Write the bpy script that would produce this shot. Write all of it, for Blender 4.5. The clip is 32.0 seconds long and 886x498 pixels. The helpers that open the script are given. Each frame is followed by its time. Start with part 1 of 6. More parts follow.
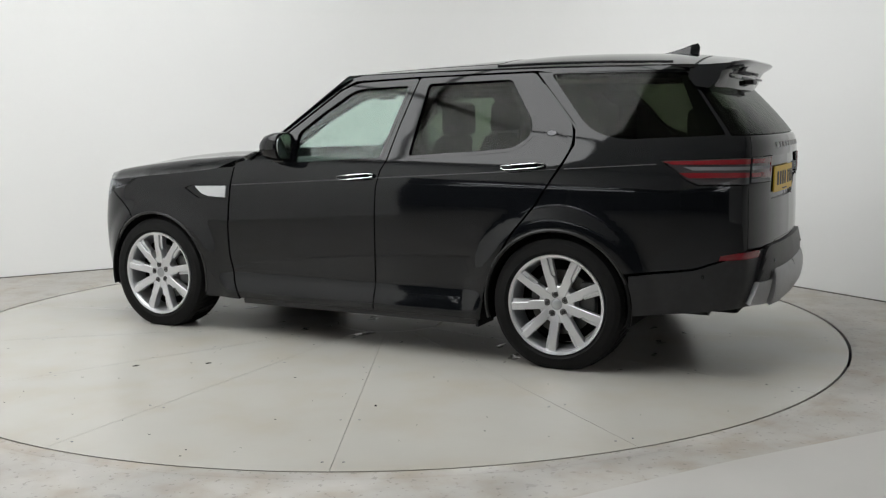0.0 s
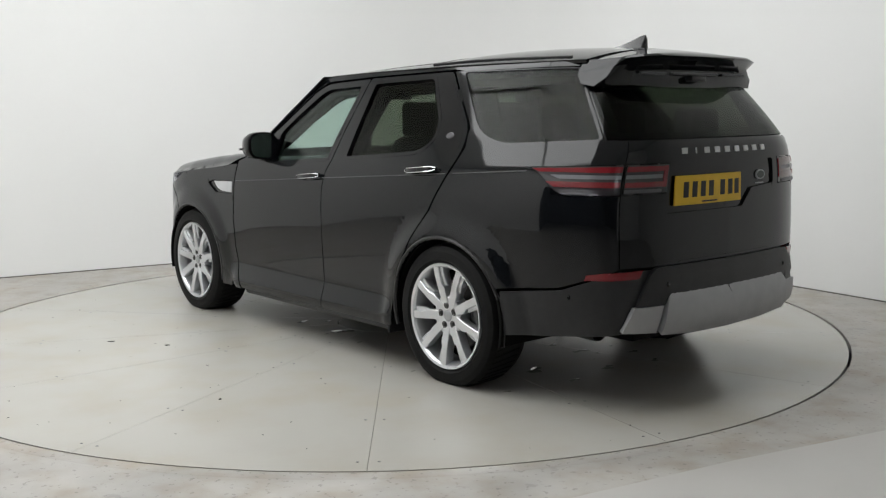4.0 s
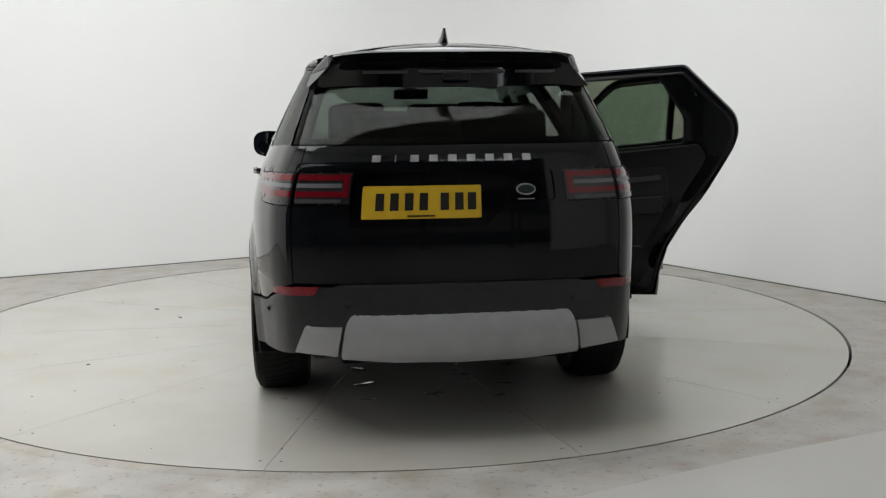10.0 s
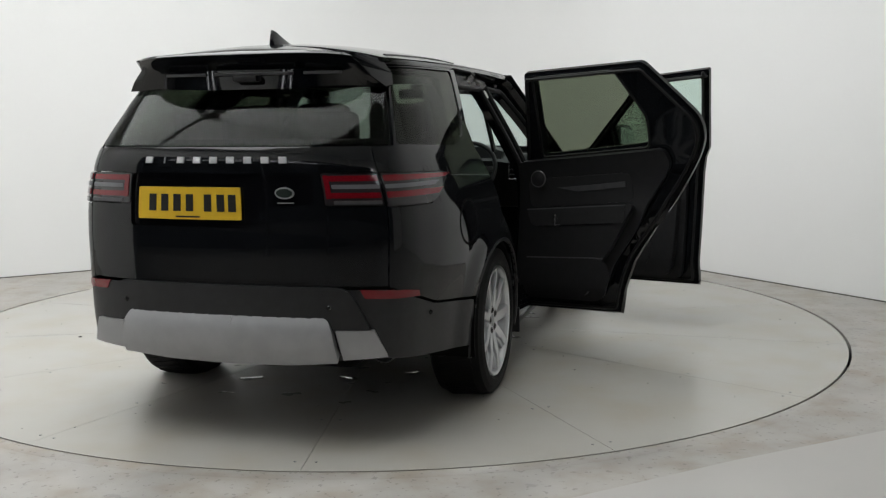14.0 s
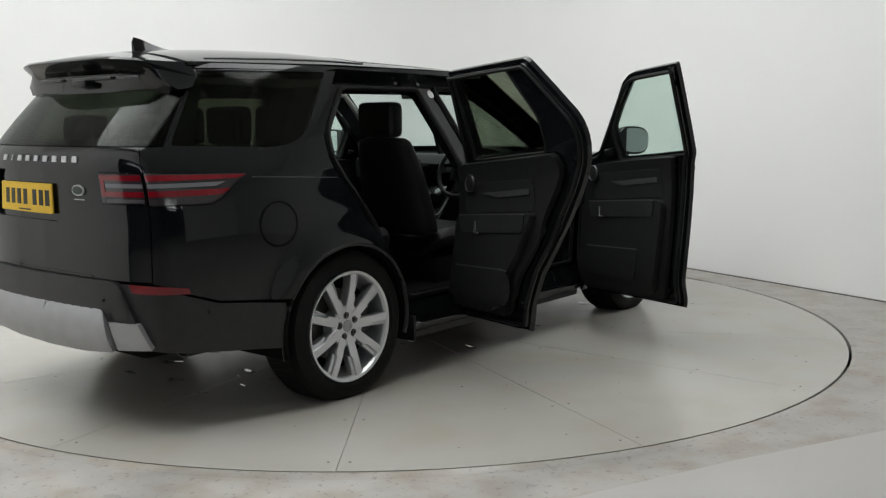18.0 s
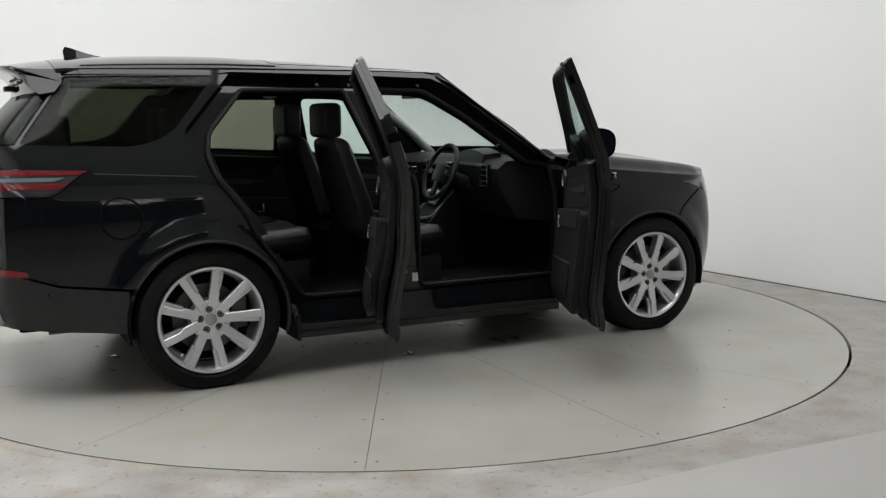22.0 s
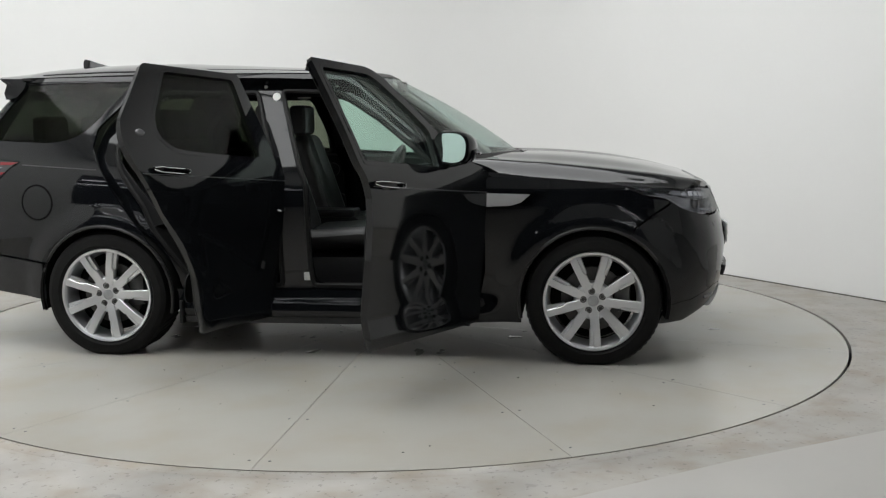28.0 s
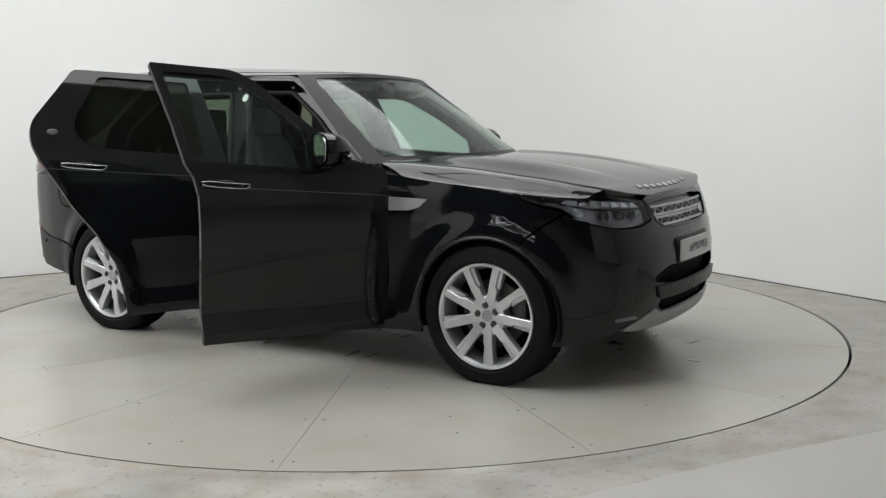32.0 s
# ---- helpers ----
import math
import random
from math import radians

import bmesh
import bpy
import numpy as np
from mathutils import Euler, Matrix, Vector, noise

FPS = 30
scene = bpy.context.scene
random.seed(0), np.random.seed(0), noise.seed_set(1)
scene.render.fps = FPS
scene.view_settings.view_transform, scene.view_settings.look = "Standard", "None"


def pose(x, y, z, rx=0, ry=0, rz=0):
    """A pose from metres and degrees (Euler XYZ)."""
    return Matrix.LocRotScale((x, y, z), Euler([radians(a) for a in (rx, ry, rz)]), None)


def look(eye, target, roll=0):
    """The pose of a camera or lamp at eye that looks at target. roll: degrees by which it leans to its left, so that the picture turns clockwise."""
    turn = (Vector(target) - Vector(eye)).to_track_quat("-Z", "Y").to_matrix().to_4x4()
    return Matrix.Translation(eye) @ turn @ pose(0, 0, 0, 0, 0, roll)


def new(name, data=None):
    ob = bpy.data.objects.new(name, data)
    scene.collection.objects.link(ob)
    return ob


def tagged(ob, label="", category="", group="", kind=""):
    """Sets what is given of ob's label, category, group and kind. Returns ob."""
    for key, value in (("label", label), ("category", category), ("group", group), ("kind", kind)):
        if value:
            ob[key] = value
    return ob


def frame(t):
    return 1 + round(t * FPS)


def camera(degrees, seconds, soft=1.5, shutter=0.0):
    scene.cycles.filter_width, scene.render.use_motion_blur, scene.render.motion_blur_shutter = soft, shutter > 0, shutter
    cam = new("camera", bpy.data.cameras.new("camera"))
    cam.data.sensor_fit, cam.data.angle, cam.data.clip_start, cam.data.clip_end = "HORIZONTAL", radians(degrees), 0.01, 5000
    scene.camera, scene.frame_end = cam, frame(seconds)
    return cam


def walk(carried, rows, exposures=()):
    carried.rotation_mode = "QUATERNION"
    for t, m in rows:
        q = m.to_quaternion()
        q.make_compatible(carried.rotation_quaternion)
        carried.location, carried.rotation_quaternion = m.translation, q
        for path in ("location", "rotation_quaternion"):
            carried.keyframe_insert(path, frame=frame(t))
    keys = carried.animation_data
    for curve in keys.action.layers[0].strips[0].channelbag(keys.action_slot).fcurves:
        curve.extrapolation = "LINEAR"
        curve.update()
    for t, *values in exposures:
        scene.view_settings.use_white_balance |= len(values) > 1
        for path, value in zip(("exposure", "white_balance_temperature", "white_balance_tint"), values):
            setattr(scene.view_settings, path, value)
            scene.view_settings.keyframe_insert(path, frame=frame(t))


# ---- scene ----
cam = camera(48.06, 32.0, soft=1.25)
EYE = (0.0, -6.876, 1.426)
AIM = (0.3796, 0.0516, 0.4945)
walk(cam, [(0.0, look(EYE, AIM, -0.67)), (32.0, look(EYE, AIM, -0.67))])


# ---- world and light ----
def make_world():
    w = bpy.data.worlds.new("world")
    w.use_nodes = True
    scene.world = w
    nt = w.node_tree
    bg = nt.nodes["Background"]
    sky = nt.nodes.new("ShaderNodeTexSky")
    sky.sky_type = 'NISHITA'
    sky.sun_disc = False
    sky.sun_elevation, sky.sun_rotation = radians(40), radians(120)
    bg.inputs["Strength"].default_value = 0.05
    nt.links.new(sky.outputs["Color"], bg.inputs["Color"])


make_world()
scene.view_settings.exposure = 0.0


# ---- materials ----
def mat(name, color=(0.5, 0.5, 0.5), rough=0.5, metal=0.0, coat=0.0, spec=0.5, trans=0.0, emit=0.0, ior=1.45):
    m = bpy.data.materials.new(name)
    m.use_nodes = True
    b = m.node_tree.nodes["Principled BSDF"]
    b.inputs["Base Color"].default_value = (*color, 1)
    b.inputs["Roughness"].default_value = rough
    b.inputs["Metallic"].default_value = metal
    b.inputs["Coat Weight"].default_value = coat
    b.inputs["Coat Roughness"].default_value = 0.03
    b.inputs["Specular IOR Level"].default_value = spec
    b.inputs["Transmission Weight"].default_value = trans
    b.inputs["IOR"].default_value = ior
    if emit:
        b.inputs["Emission Color"].default_value = (*color, 1)
        b.inputs["Emission Strength"].default_value = emit
    return m


def noisy(m, scale=8.0, low=0.85, high=1.1, bump=0.0, bscale=60.0, rlow=None, rhigh=None, detail=6.0, coord="Object", tint=(0, 0, 0)):
    """Mottles the base colour at two scales, and adds fine relief and uneven gloss."""
    nt = m.node_tree
    b = nt.nodes["Principled BSDF"]
    tc = nt.nodes.new("ShaderNodeTexCoord")
    n1 = nt.nodes.new("ShaderNodeTexNoise")
    n1.inputs["Scale"].default_value, n1.inputs["Detail"].default_value = scale, detail
    nt.links.new(tc.outputs[coord], n1.inputs["Vector"])
    mr = nt.nodes.new("ShaderNodeMapRange")
    mr.interpolation_type = 'SMOOTHSTEP'
    mr.inputs["From Min"].default_value, mr.inputs["From Max"].default_value = 0.25, 0.75
    mr.inputs["To Min"].default_value, mr.inputs["To Max"].default_value = low, high
    nt.links.new(n1.outputs["Fac"], mr.inputs["Value"])
    mx = nt.nodes.new("ShaderNodeMix")
    mx.data_type, mx.blend_type = 'RGBA', 'MULTIPLY'
    mx.inputs["Factor"].default_value = 1.0
    mx.inputs["A"].default_value = b.inputs["Base Color"].default_value
    nt.links.new(mr.outputs["Result"], mx.inputs["B"])
    nt.links.new(mx.outputs["Result"], b.inputs["Base Color"])
    if tint[0]:
        n3 = nt.nodes.new("ShaderNodeTexNoise")
        n3.inputs["Scale"].default_value, n3.inputs["Detail"].default_value = scale * 1.7, 5.0
        nt.links.new(tc.outputs[coord], n3.inputs["Vector"])
        m3 = nt.nodes.new("ShaderNodeMapRange")
        m3.interpolation_type = 'SMOOTHSTEP'
        m3.inputs["From Min"].default_value, m3.inputs["From Max"].default_value = 0.38, 0.78
        nt.links.new(n3.outputs["Fac"], m3.inputs["Value"])
        x3 = nt.nodes.new("ShaderNodeMix")
        x3.data_type, x3.blend_type = 'RGBA', 'MULTIPLY'
        nt.links.new(m3.outputs["Result"], x3.inputs["Factor"])
        nt.links.new(mx.outputs["Result"], x3.inputs["A"])
        x3.inputs["B"].default_value = (*tint, 1)
        nt.links.new(x3.outputs["Result"], b.inputs["Base Color"])
    if rlow is not None:
        r = nt.nodes.new("ShaderNodeMapRange")
        r.interpolation_type = 'SMOOTHSTEP'
        r.inputs["From Min"].default_value, r.inputs["From Max"].default_value = 0.2, 0.8
        r.inputs["To Min"].default_value, r.inputs["To Max"].default_value = rlow, rhigh
        nt.links.new(n1.outputs["Fac"], r.inputs["Value"])
        nt.links.new(r.outputs["Result"], b.inputs["Roughness"])
    if bump:
        n2 = nt.nodes.new("ShaderNodeTexNoise")
        n2.inputs["Scale"].default_value, n2.inputs["Detail"].default_value = bscale, 4.0
        nt.links.new(tc.outputs[coord], n2.inputs["Vector"])
        bp = nt.nodes.new("ShaderNodeBump")
        bp.inputs["Strength"].default_value, bp.inputs["Distance"].default_value = bump, 0.002
        nt.links.new(n2.outputs["Fac"], bp.inputs["Height"])
        nt.links.new(bp.outputs["Normal"], b.inputs["Normal"])
    return m


def glass(name, tint, gloss=0.0, sheen=0.024):
    """A thin tinted pane: light passes straight through, the surface still reflects."""
    m = bpy.data.materials.new(name)
    m.use_nodes = True
    nt = m.node_tree
    nt.nodes.remove(nt.nodes["Principled BSDF"])
    out = nt.nodes["Material Output"]
    tr = nt.nodes.new("ShaderNodeBsdfTransparent")
    tr.inputs["Color"].default_value = (*tint, 1)
    gl = nt.nodes.new("ShaderNodeBsdfGlossy")
    gl.inputs["Roughness"].default_value = gloss
    lw = nt.nodes.new("ShaderNodeLayerWeight")
    lw.inputs["Blend"].default_value = 0.5
    pw = nt.nodes.new("ShaderNodeMath")
    pw.operation = 'POWER'
    pw.inputs[1].default_value = 4.0
    nt.links.new(lw.outputs["Facing"], pw.inputs[0])
    ad = nt.nodes.new("ShaderNodeMath")
    ad.operation = 'MULTIPLY_ADD'
    ad.inputs[1].default_value, ad.inputs[2].default_value = 0.45, sheen
    nt.links.new(pw.outputs["Value"], ad.inputs[0])
    mx = nt.nodes.new("ShaderNodeMixShader")
    nt.links.new(ad.outputs["Value"], mx.inputs["Fac"])
    nt.links.new(tr.outputs["BSDF"], mx.inputs[1])
    nt.links.new(gl.outputs["BSDF"], mx.inputs[2])
    nt.links.new(mx.outputs["Shader"], out.inputs["Surface"])
    return m


PAINT = noisy(mat("black_paint", (0.0058, 0.0066, 0.0078), 0.05, 0.0, 0.0, 0.5), 14, 0.9, 1.1, 0.0, 60, 0.035, 0.06)
TRIM = noisy(mat("satin_black_trim", (0.012, 0.012, 0.013), 0.38), 30, 0.85, 1.15, 0.12, 500)
PLASTIC = noisy(mat("grained_plastic", (0.011, 0.0112, 0.012), 0.5, spec=0.3), 25, 0.85, 1.15, 0.3, 700)
GLOSS = mat("gloss_black", (0.004, 0.004, 0.005), 0.05)
RUBBER = noisy(mat("tyre_rubber", (0.006, 0.006, 0.006), 0.7, spec=0.25), 20, 0.8, 1.2, 0.3, 400)
SEAL = mat("door_seal", (0.006, 0.006, 0.006), 0.6, spec=0.3)
SILVER = noisy(mat("silver_wheel", (0.68, 0.69, 0.71), 0.32, 0.8), 9, 0.95, 1.04, 0, 60, 0.30, 0.38)
SATIN = noisy(mat("silver_satin", (0.40, 0.41, 0.42), 0.38, 0.55), 12, 0.95, 1.05, 0.05, 900)
SKID = noisy(mat("skid_silver", (0.37, 0.375, 0.385), 0.42, 0.4), 12, 0.95, 1.05, 0.05, 900)
CHROME = noisy(mat("chrome", (0.86, 0.86, 0.88), 0.16, 0.95), 30, 0.95, 1.04, 0, 60, 0.12, 0.22)
DARKMETAL = noisy(mat("dark_metal", (0.09, 0.09, 0.09), 0.45, 0.8), 15, 0.8, 1.2)
DISC = noisy(mat("brake_disc", (0.11, 0.108, 0.105), 0.45, 0.8), 40, 0.85, 1.1)
LEATHER = noisy(mat("black_leather", (0.014, 0.0142, 0.015), 0.40), 35, 0.85, 1.15, 0.25, 350)
CARPET = noisy(mat("black_carpet", (0.010, 0.010, 0.0105), 0.95, spec=0.1), 60, 0.7, 1.3, 0.6, 300)
HEADLINER = noisy(mat("headliner", (0.42, 0.41, 0.39), 0.9), 40, 0.93, 1.05, 0.2, 500)
CLEAR = glass("clear_glass", (0.82, 0.91, 0.87))
SCREEN = glass("windscreen_glass", (0.86, 0.92, 0.90))
PRIVACY = glass("privacy_glass", (0.40, 0.43, 0.37), sheen=0.013)
REARGLASS = glass("rear_window_glass", (0.36, 0.39, 0.36), sheen=0.013)
LAMPGLASS = glass("lamp_glass", (0.85, 0.86, 0.88))
RED = noisy(mat("red_lens", (0.17, 0.006, 0.012), 0.10, 0, 0.5), 200, 0.8, 1.2)
SMOKE = mat("smoked_lens", (0.035, 0.032, 0.035), 0.08, 0, 0.5)
WHITELENS = mat("pale_lens", (0.17, 0.17, 0.185), 0.15)
MIRROR = mat("mirror_glass", (0.72, 0.78, 0.80), 0.02, 1.0)
YELLOW = noisy(mat("yellow_plate", (0.72, 0.46, 0.02), 0.42), 20, 0.96, 1.03)
WHITEPLATE = noisy(mat("white_plate", (0.62, 0.63, 0.62), 0.42), 20, 0.96, 1.03)
INK = mat("plate_ink", (0.006, 0.006, 0.006), 0.45)
GREEN = mat("badge_green", (0.012, 0.022, 0.018), 0.3)
GREYINK = mat("grey_ink", (0.22, 0.23, 0.25), 0.5)
LAMPBACK = noisy(mat("lamp_reflector", (0.55, 0.55, 0.57), 0.26, 0.7), 40, 0.7, 1.2)
PAINTED_FLOOR = noisy(mat("pale_floor_paint", (0.40, 0.39, 0.37), 0.45), 1.6, 0.92, 1.06, 0.05, 80, 0.34, 0.55)
STICKER = mat("white_sticker", (0.75, 0.75, 0.73), 0.5)
GREYTRIM = noisy(mat("grey_trim", (0.10, 0.10, 0.105), 0.35, 0.6), 30, 0.9, 1.1)


def speckle(m, scale, width, dark, detail=2.0):
    """Sprinkles small dark flecks over what the base colour already is."""
    nt = m.node_tree
    b = nt.nodes["Principled BSDF"]
    tc = nt.nodes.new("ShaderNodeTexCoord")
    n = nt.nodes.new("ShaderNodeTexNoise")
    n.inputs["Scale"].default_value, n.inputs["Detail"].default_value = scale, detail
    nt.links.new(tc.outputs["Object"], n.inputs["Vector"])
    mr = nt.nodes.new("ShaderNodeMapRange")
    mr.inputs["From Min"].default_value, mr.inputs["From Max"].default_value = width, width + 0.04
    mr.inputs["To Min"].default_value, mr.inputs["To Max"].default_value = 1.0, dark
    nt.links.new(n.outputs["Fac"], mr.inputs["Value"])
    mx = nt.nodes.new("ShaderNodeMix")
    mx.data_type, mx.blend_type = 'RGBA', 'MULTIPLY'
    mx.inputs["Factor"].default_value = 1.0
    nt.links.new(b.inputs["Base Color"].links[0].from_socket, mx.inputs["A"])
    nt.links.new(mr.outputs["Result"], mx.inputs["B"])
    nt.links.new(mx.outputs["Result"], b.inputs["Base Color"])
    return m


WALL = noisy(mat("white_wall_paint", (0.80, 0.80, 0.79), 0.75), 0.8, 0.985, 1.01, 0.05, 120)
CEIL = noisy(mat("white_ceiling_paint", (0.80, 0.80, 0.79), 0.8), 1.0, 0.98, 1.01)
TABLE = noisy(mat("painted_steel_deck", (0.387, 0.374, 0.347), 0.26), 1.2, 0.965, 1.02, 0.015, 30, None, None, 8.0, tint=(0.955, 0.92, 0.87))
CONCRETE = speckle(speckle(noisy(mat("grey_painted_concrete", (0.375, 0.362, 0.338), 0.5), 2.6, 0.80, 1.10, 0.12, 60, 0.34, 0.62, detail=9.0, tint=(0.80, 0.73, 0.64)), 34, 0.63, 0.72), 7, 0.64, 0.82, detail=8.0)
GAPMAT = mat("dark_gap", (0.004, 0.004, 0.004), 0.9, spec=0.15)
DARKWALL = noisy(mat("dark_workshop", (0.011, 0.015, 0.032), 0.8), 2, 0.8, 1.2)
TUBE = mat("light_tube", (0.95, 0.97, 1.0), 0.5, emit=12.0)
PANEL = mat("light_panel", (0.975, 0.99, 0.992), 0.5, emit=4.0)
BUMPER = noisy(mat("slate_black_bumper", (0.017, 0.0175, 0.019), 0.40), 25, 0.85, 1.15, 0.15, 700)
BAND = mat("screen_frit", (0.004, 0.004, 0.004), 0.35, spec=0.15)
LETTER = noisy(mat("lettering_silver", (0.50, 0.505, 0.51), 0.30, 0.6), 12, 0.95, 1.05)
# dark tone standing in for the contact shadow at the wall's foot
FOOT_SHADE = mat("wall_foot_shade", (0.12, 0.115, 0.105), 0.8)
WET = mat("water_film", (0.20, 0.19, 0.175), 0.03)


# ---- mesh helpers ----
def part(name, bm, material, parent=None, label="", smooth=True, rounder=0):
    me = bpy.data.meshes.new(name)
    bmesh.ops.recalc_face_normals(bm, faces=bm.faces)
    bm.to_mesh(me)
    bm.free()
    if smooth:
        me.shade_smooth()
        me.set_sharp_from_angle(angle=radians(35))
    me.materials.append(material)
    ob = new(name, me)
    ob.parent = parent
    if rounder:
        ob.modifiers.new("soft", 'SUBSURF').levels = rounder
        ob.modifiers["soft"].render_levels = rounder
    if label:
        tagged(ob, label)
    return ob


def empty(name, m=None):
    ob = new(name)
    ob.empty_display_size = 0.1
    if m is not None:
        ob.matrix_basis = m
    return ob


def add_box(bm, cx, cy, cz, sx, sy, sz, bevel=0.0, m=None, seg=2):
    r = bmesh.ops.create_cube(bm, size=1.0, matrix=Matrix.Translation((cx, cy, cz)) @ Matrix.Diagonal((sx, sy, sz, 1)))
    vs = r["verts"]
    if bevel:
        es = list({e for v in vs for e in v.link_edges})
        rb = bmesh.ops.bevel(bm, geom=es, offset=bevel, segments=seg, affect='EDGES', profile=0.6)
        vs = list({v for v in vs if v.is_valid} | set(rb["verts"]))
    if m is not None:
        bmesh.ops.transform(bm, matrix=m, verts=vs)
    return vs


def add_loft(bm, rings, close=True, caps=True):
    rows = [[bm.verts.new(p) for p in r] for r in rings]
    n = len(rows[0])
    for a, b in zip(rows, rows[1:]):
        for i in range(n if close else n - 1):
            j = (i + 1) % n
            bm.faces.new((a[i], a[j], b[j], b[i]))
    if caps:
        bm.faces.new(rows[0])
        bm.faces.new(rows[-1])
    return [v for r in rows for v in r]


def add_lathe(bm, prof, n=48):
    """prof: (radius, along) pairs turned about the x axis."""
    rows = []
    for k in range(n):
        a = 2 * math.pi * k / n
        rows.append([bm.verts.new((h, r * math.cos(a), r * math.sin(a))) for r, h in prof])
    for k in range(n):
        a, b = rows[k], rows[(k + 1) % n]
        for i in range(len(prof) - 1):
            bm.faces.new((a[i], a[i + 1], b[i + 1], b[i]))
    return [v for r in rows for v in r]


def add_tube(bm, pts, rad, n=8, caps=True):
    pts = [Vector(p) for p in pts]
    rings = []
    for i, p in enumerate(pts):
        d = (pts[min(i + 1, len(pts) - 1)] - pts[max(i - 1, 0)]).normalized()
        ref = Vector((0, 0, 1)) if abs(d.z) < 0.9 else Vector((1, 0, 0))
        u = d.cross(ref).normalized()
        w = d.cross(u)
        r = rad[i] if isinstance(rad, (list, tuple)) else rad
        rings.append([p + (u * math.cos(2 * math.pi * k / n) + w * math.sin(2 * math.pi * k / n)) * r for k in range(n)])
    return add_loft(bm, rings, True, caps)


def smoothstep(a, b, x):
    t = np.clip((np.asarray(x, float) - a) / (b - a), 0, 1)
    return t * t * (3 - 2 * t)


def spline(pts, n=12):
    """A Catmull-Rom line through 2D or 3D points."""
    p = np.array(pts, float)
    p = np.vstack([2 * p[0] - p[1], p, 2 * p[-1] - p[-2]])
    out = []
    for i in range(1, len(p) - 2):
        for k in range(n):
            t = k / n
            out.append(0.5 * (2 * p[i] + (p[i + 1] - p[i - 1]) * t + (2 * p[i - 1] - 5 * p[i] + 4 * p[i + 1] - p[i + 2]) * t * t
                              + (3 * p[i] - p[i - 1] - 3 * p[i + 1] + p[i + 2]) * t ** 3))
    out.append(p[-2])
    return np.array(out)


def rounded(pts, r=0.03, n=5):
    """Rounds the corners of a closed 2D outline. A point may carry its own radius as a third number."""
    out = []
    m = len(pts)
    for i in range(m):
        a, b, c = (Vector(pts[(i + k) % m][:2]) for k in (-1, 0, 1))
        rr = pts[i][2] if len(pts[i]) > 2 else r
        d1, d2 = a - b, c - b
        k = min(rr, d1.length * 0.48, d2.length * 0.48)
        if k < 1e-4:
            out.append(tuple(b))
            continue
        p, q = b + d1.normalized() * k, b + d2.normalized() * k
        for j in range(n + 1):
            t = j / n
            out.append(tuple(p * (1 - t) ** 2 + b * 2 * t * (1 - t) + q * t * t))
    return out


def arc(cx, cy, r, a0, a1, n=18):
    return [(cx + r * math.cos(radians(a0 + (a1 - a0) * k / n)), cy + r * math.sin(radians(a0 + (a1 - a0) * k / n))) for k in range(n + 1)]


def area2(l):
    return 0.5 * sum(a[0] * b[1] - b[0] * a[1] for a, b in zip(l, l[1:] + l[:1]))


def inset(loop, d):
    """Moves each side of a closed outline inwards by d."""
    l = [tuple(p[:2]) for p in loop]
    l = [p for i, p in enumerate(l) if (Vector(p) - Vector(l[i - 1])).length > 1e-5]
    sg = 1 if area2(l) > 0 else -1
    out = []
    m = len(l)
    for i in range(m):
        a, b, c = (Vector(l[(i + k) % m]) for k in (-1, 0, 1))
        n1 = Vector((-(b - a).y, (b - a).x)).normalized() * sg
        n2 = Vector((-(c - b).y, (c - b).x)).normalized() * sg
        w = n1 + n2
        w = n1 if w.length < 0.2 else w / max(0.35, w.length_squared / 2)
        out.append(tuple(b + w * d))
    return out


def dense(loop, step):
    out = []
    for a, b in zip(loop, loop[1:] + loop[:1]):
        k = max(1, math.ceil(math.hypot(b[0] - a[0], b[1] - a[1]) / step))
        out += [(a[0] + (b[0] - a[0]) * i / k, a[1] + (b[1] - a[1]) * i / k) for i in range(k)]
    return out


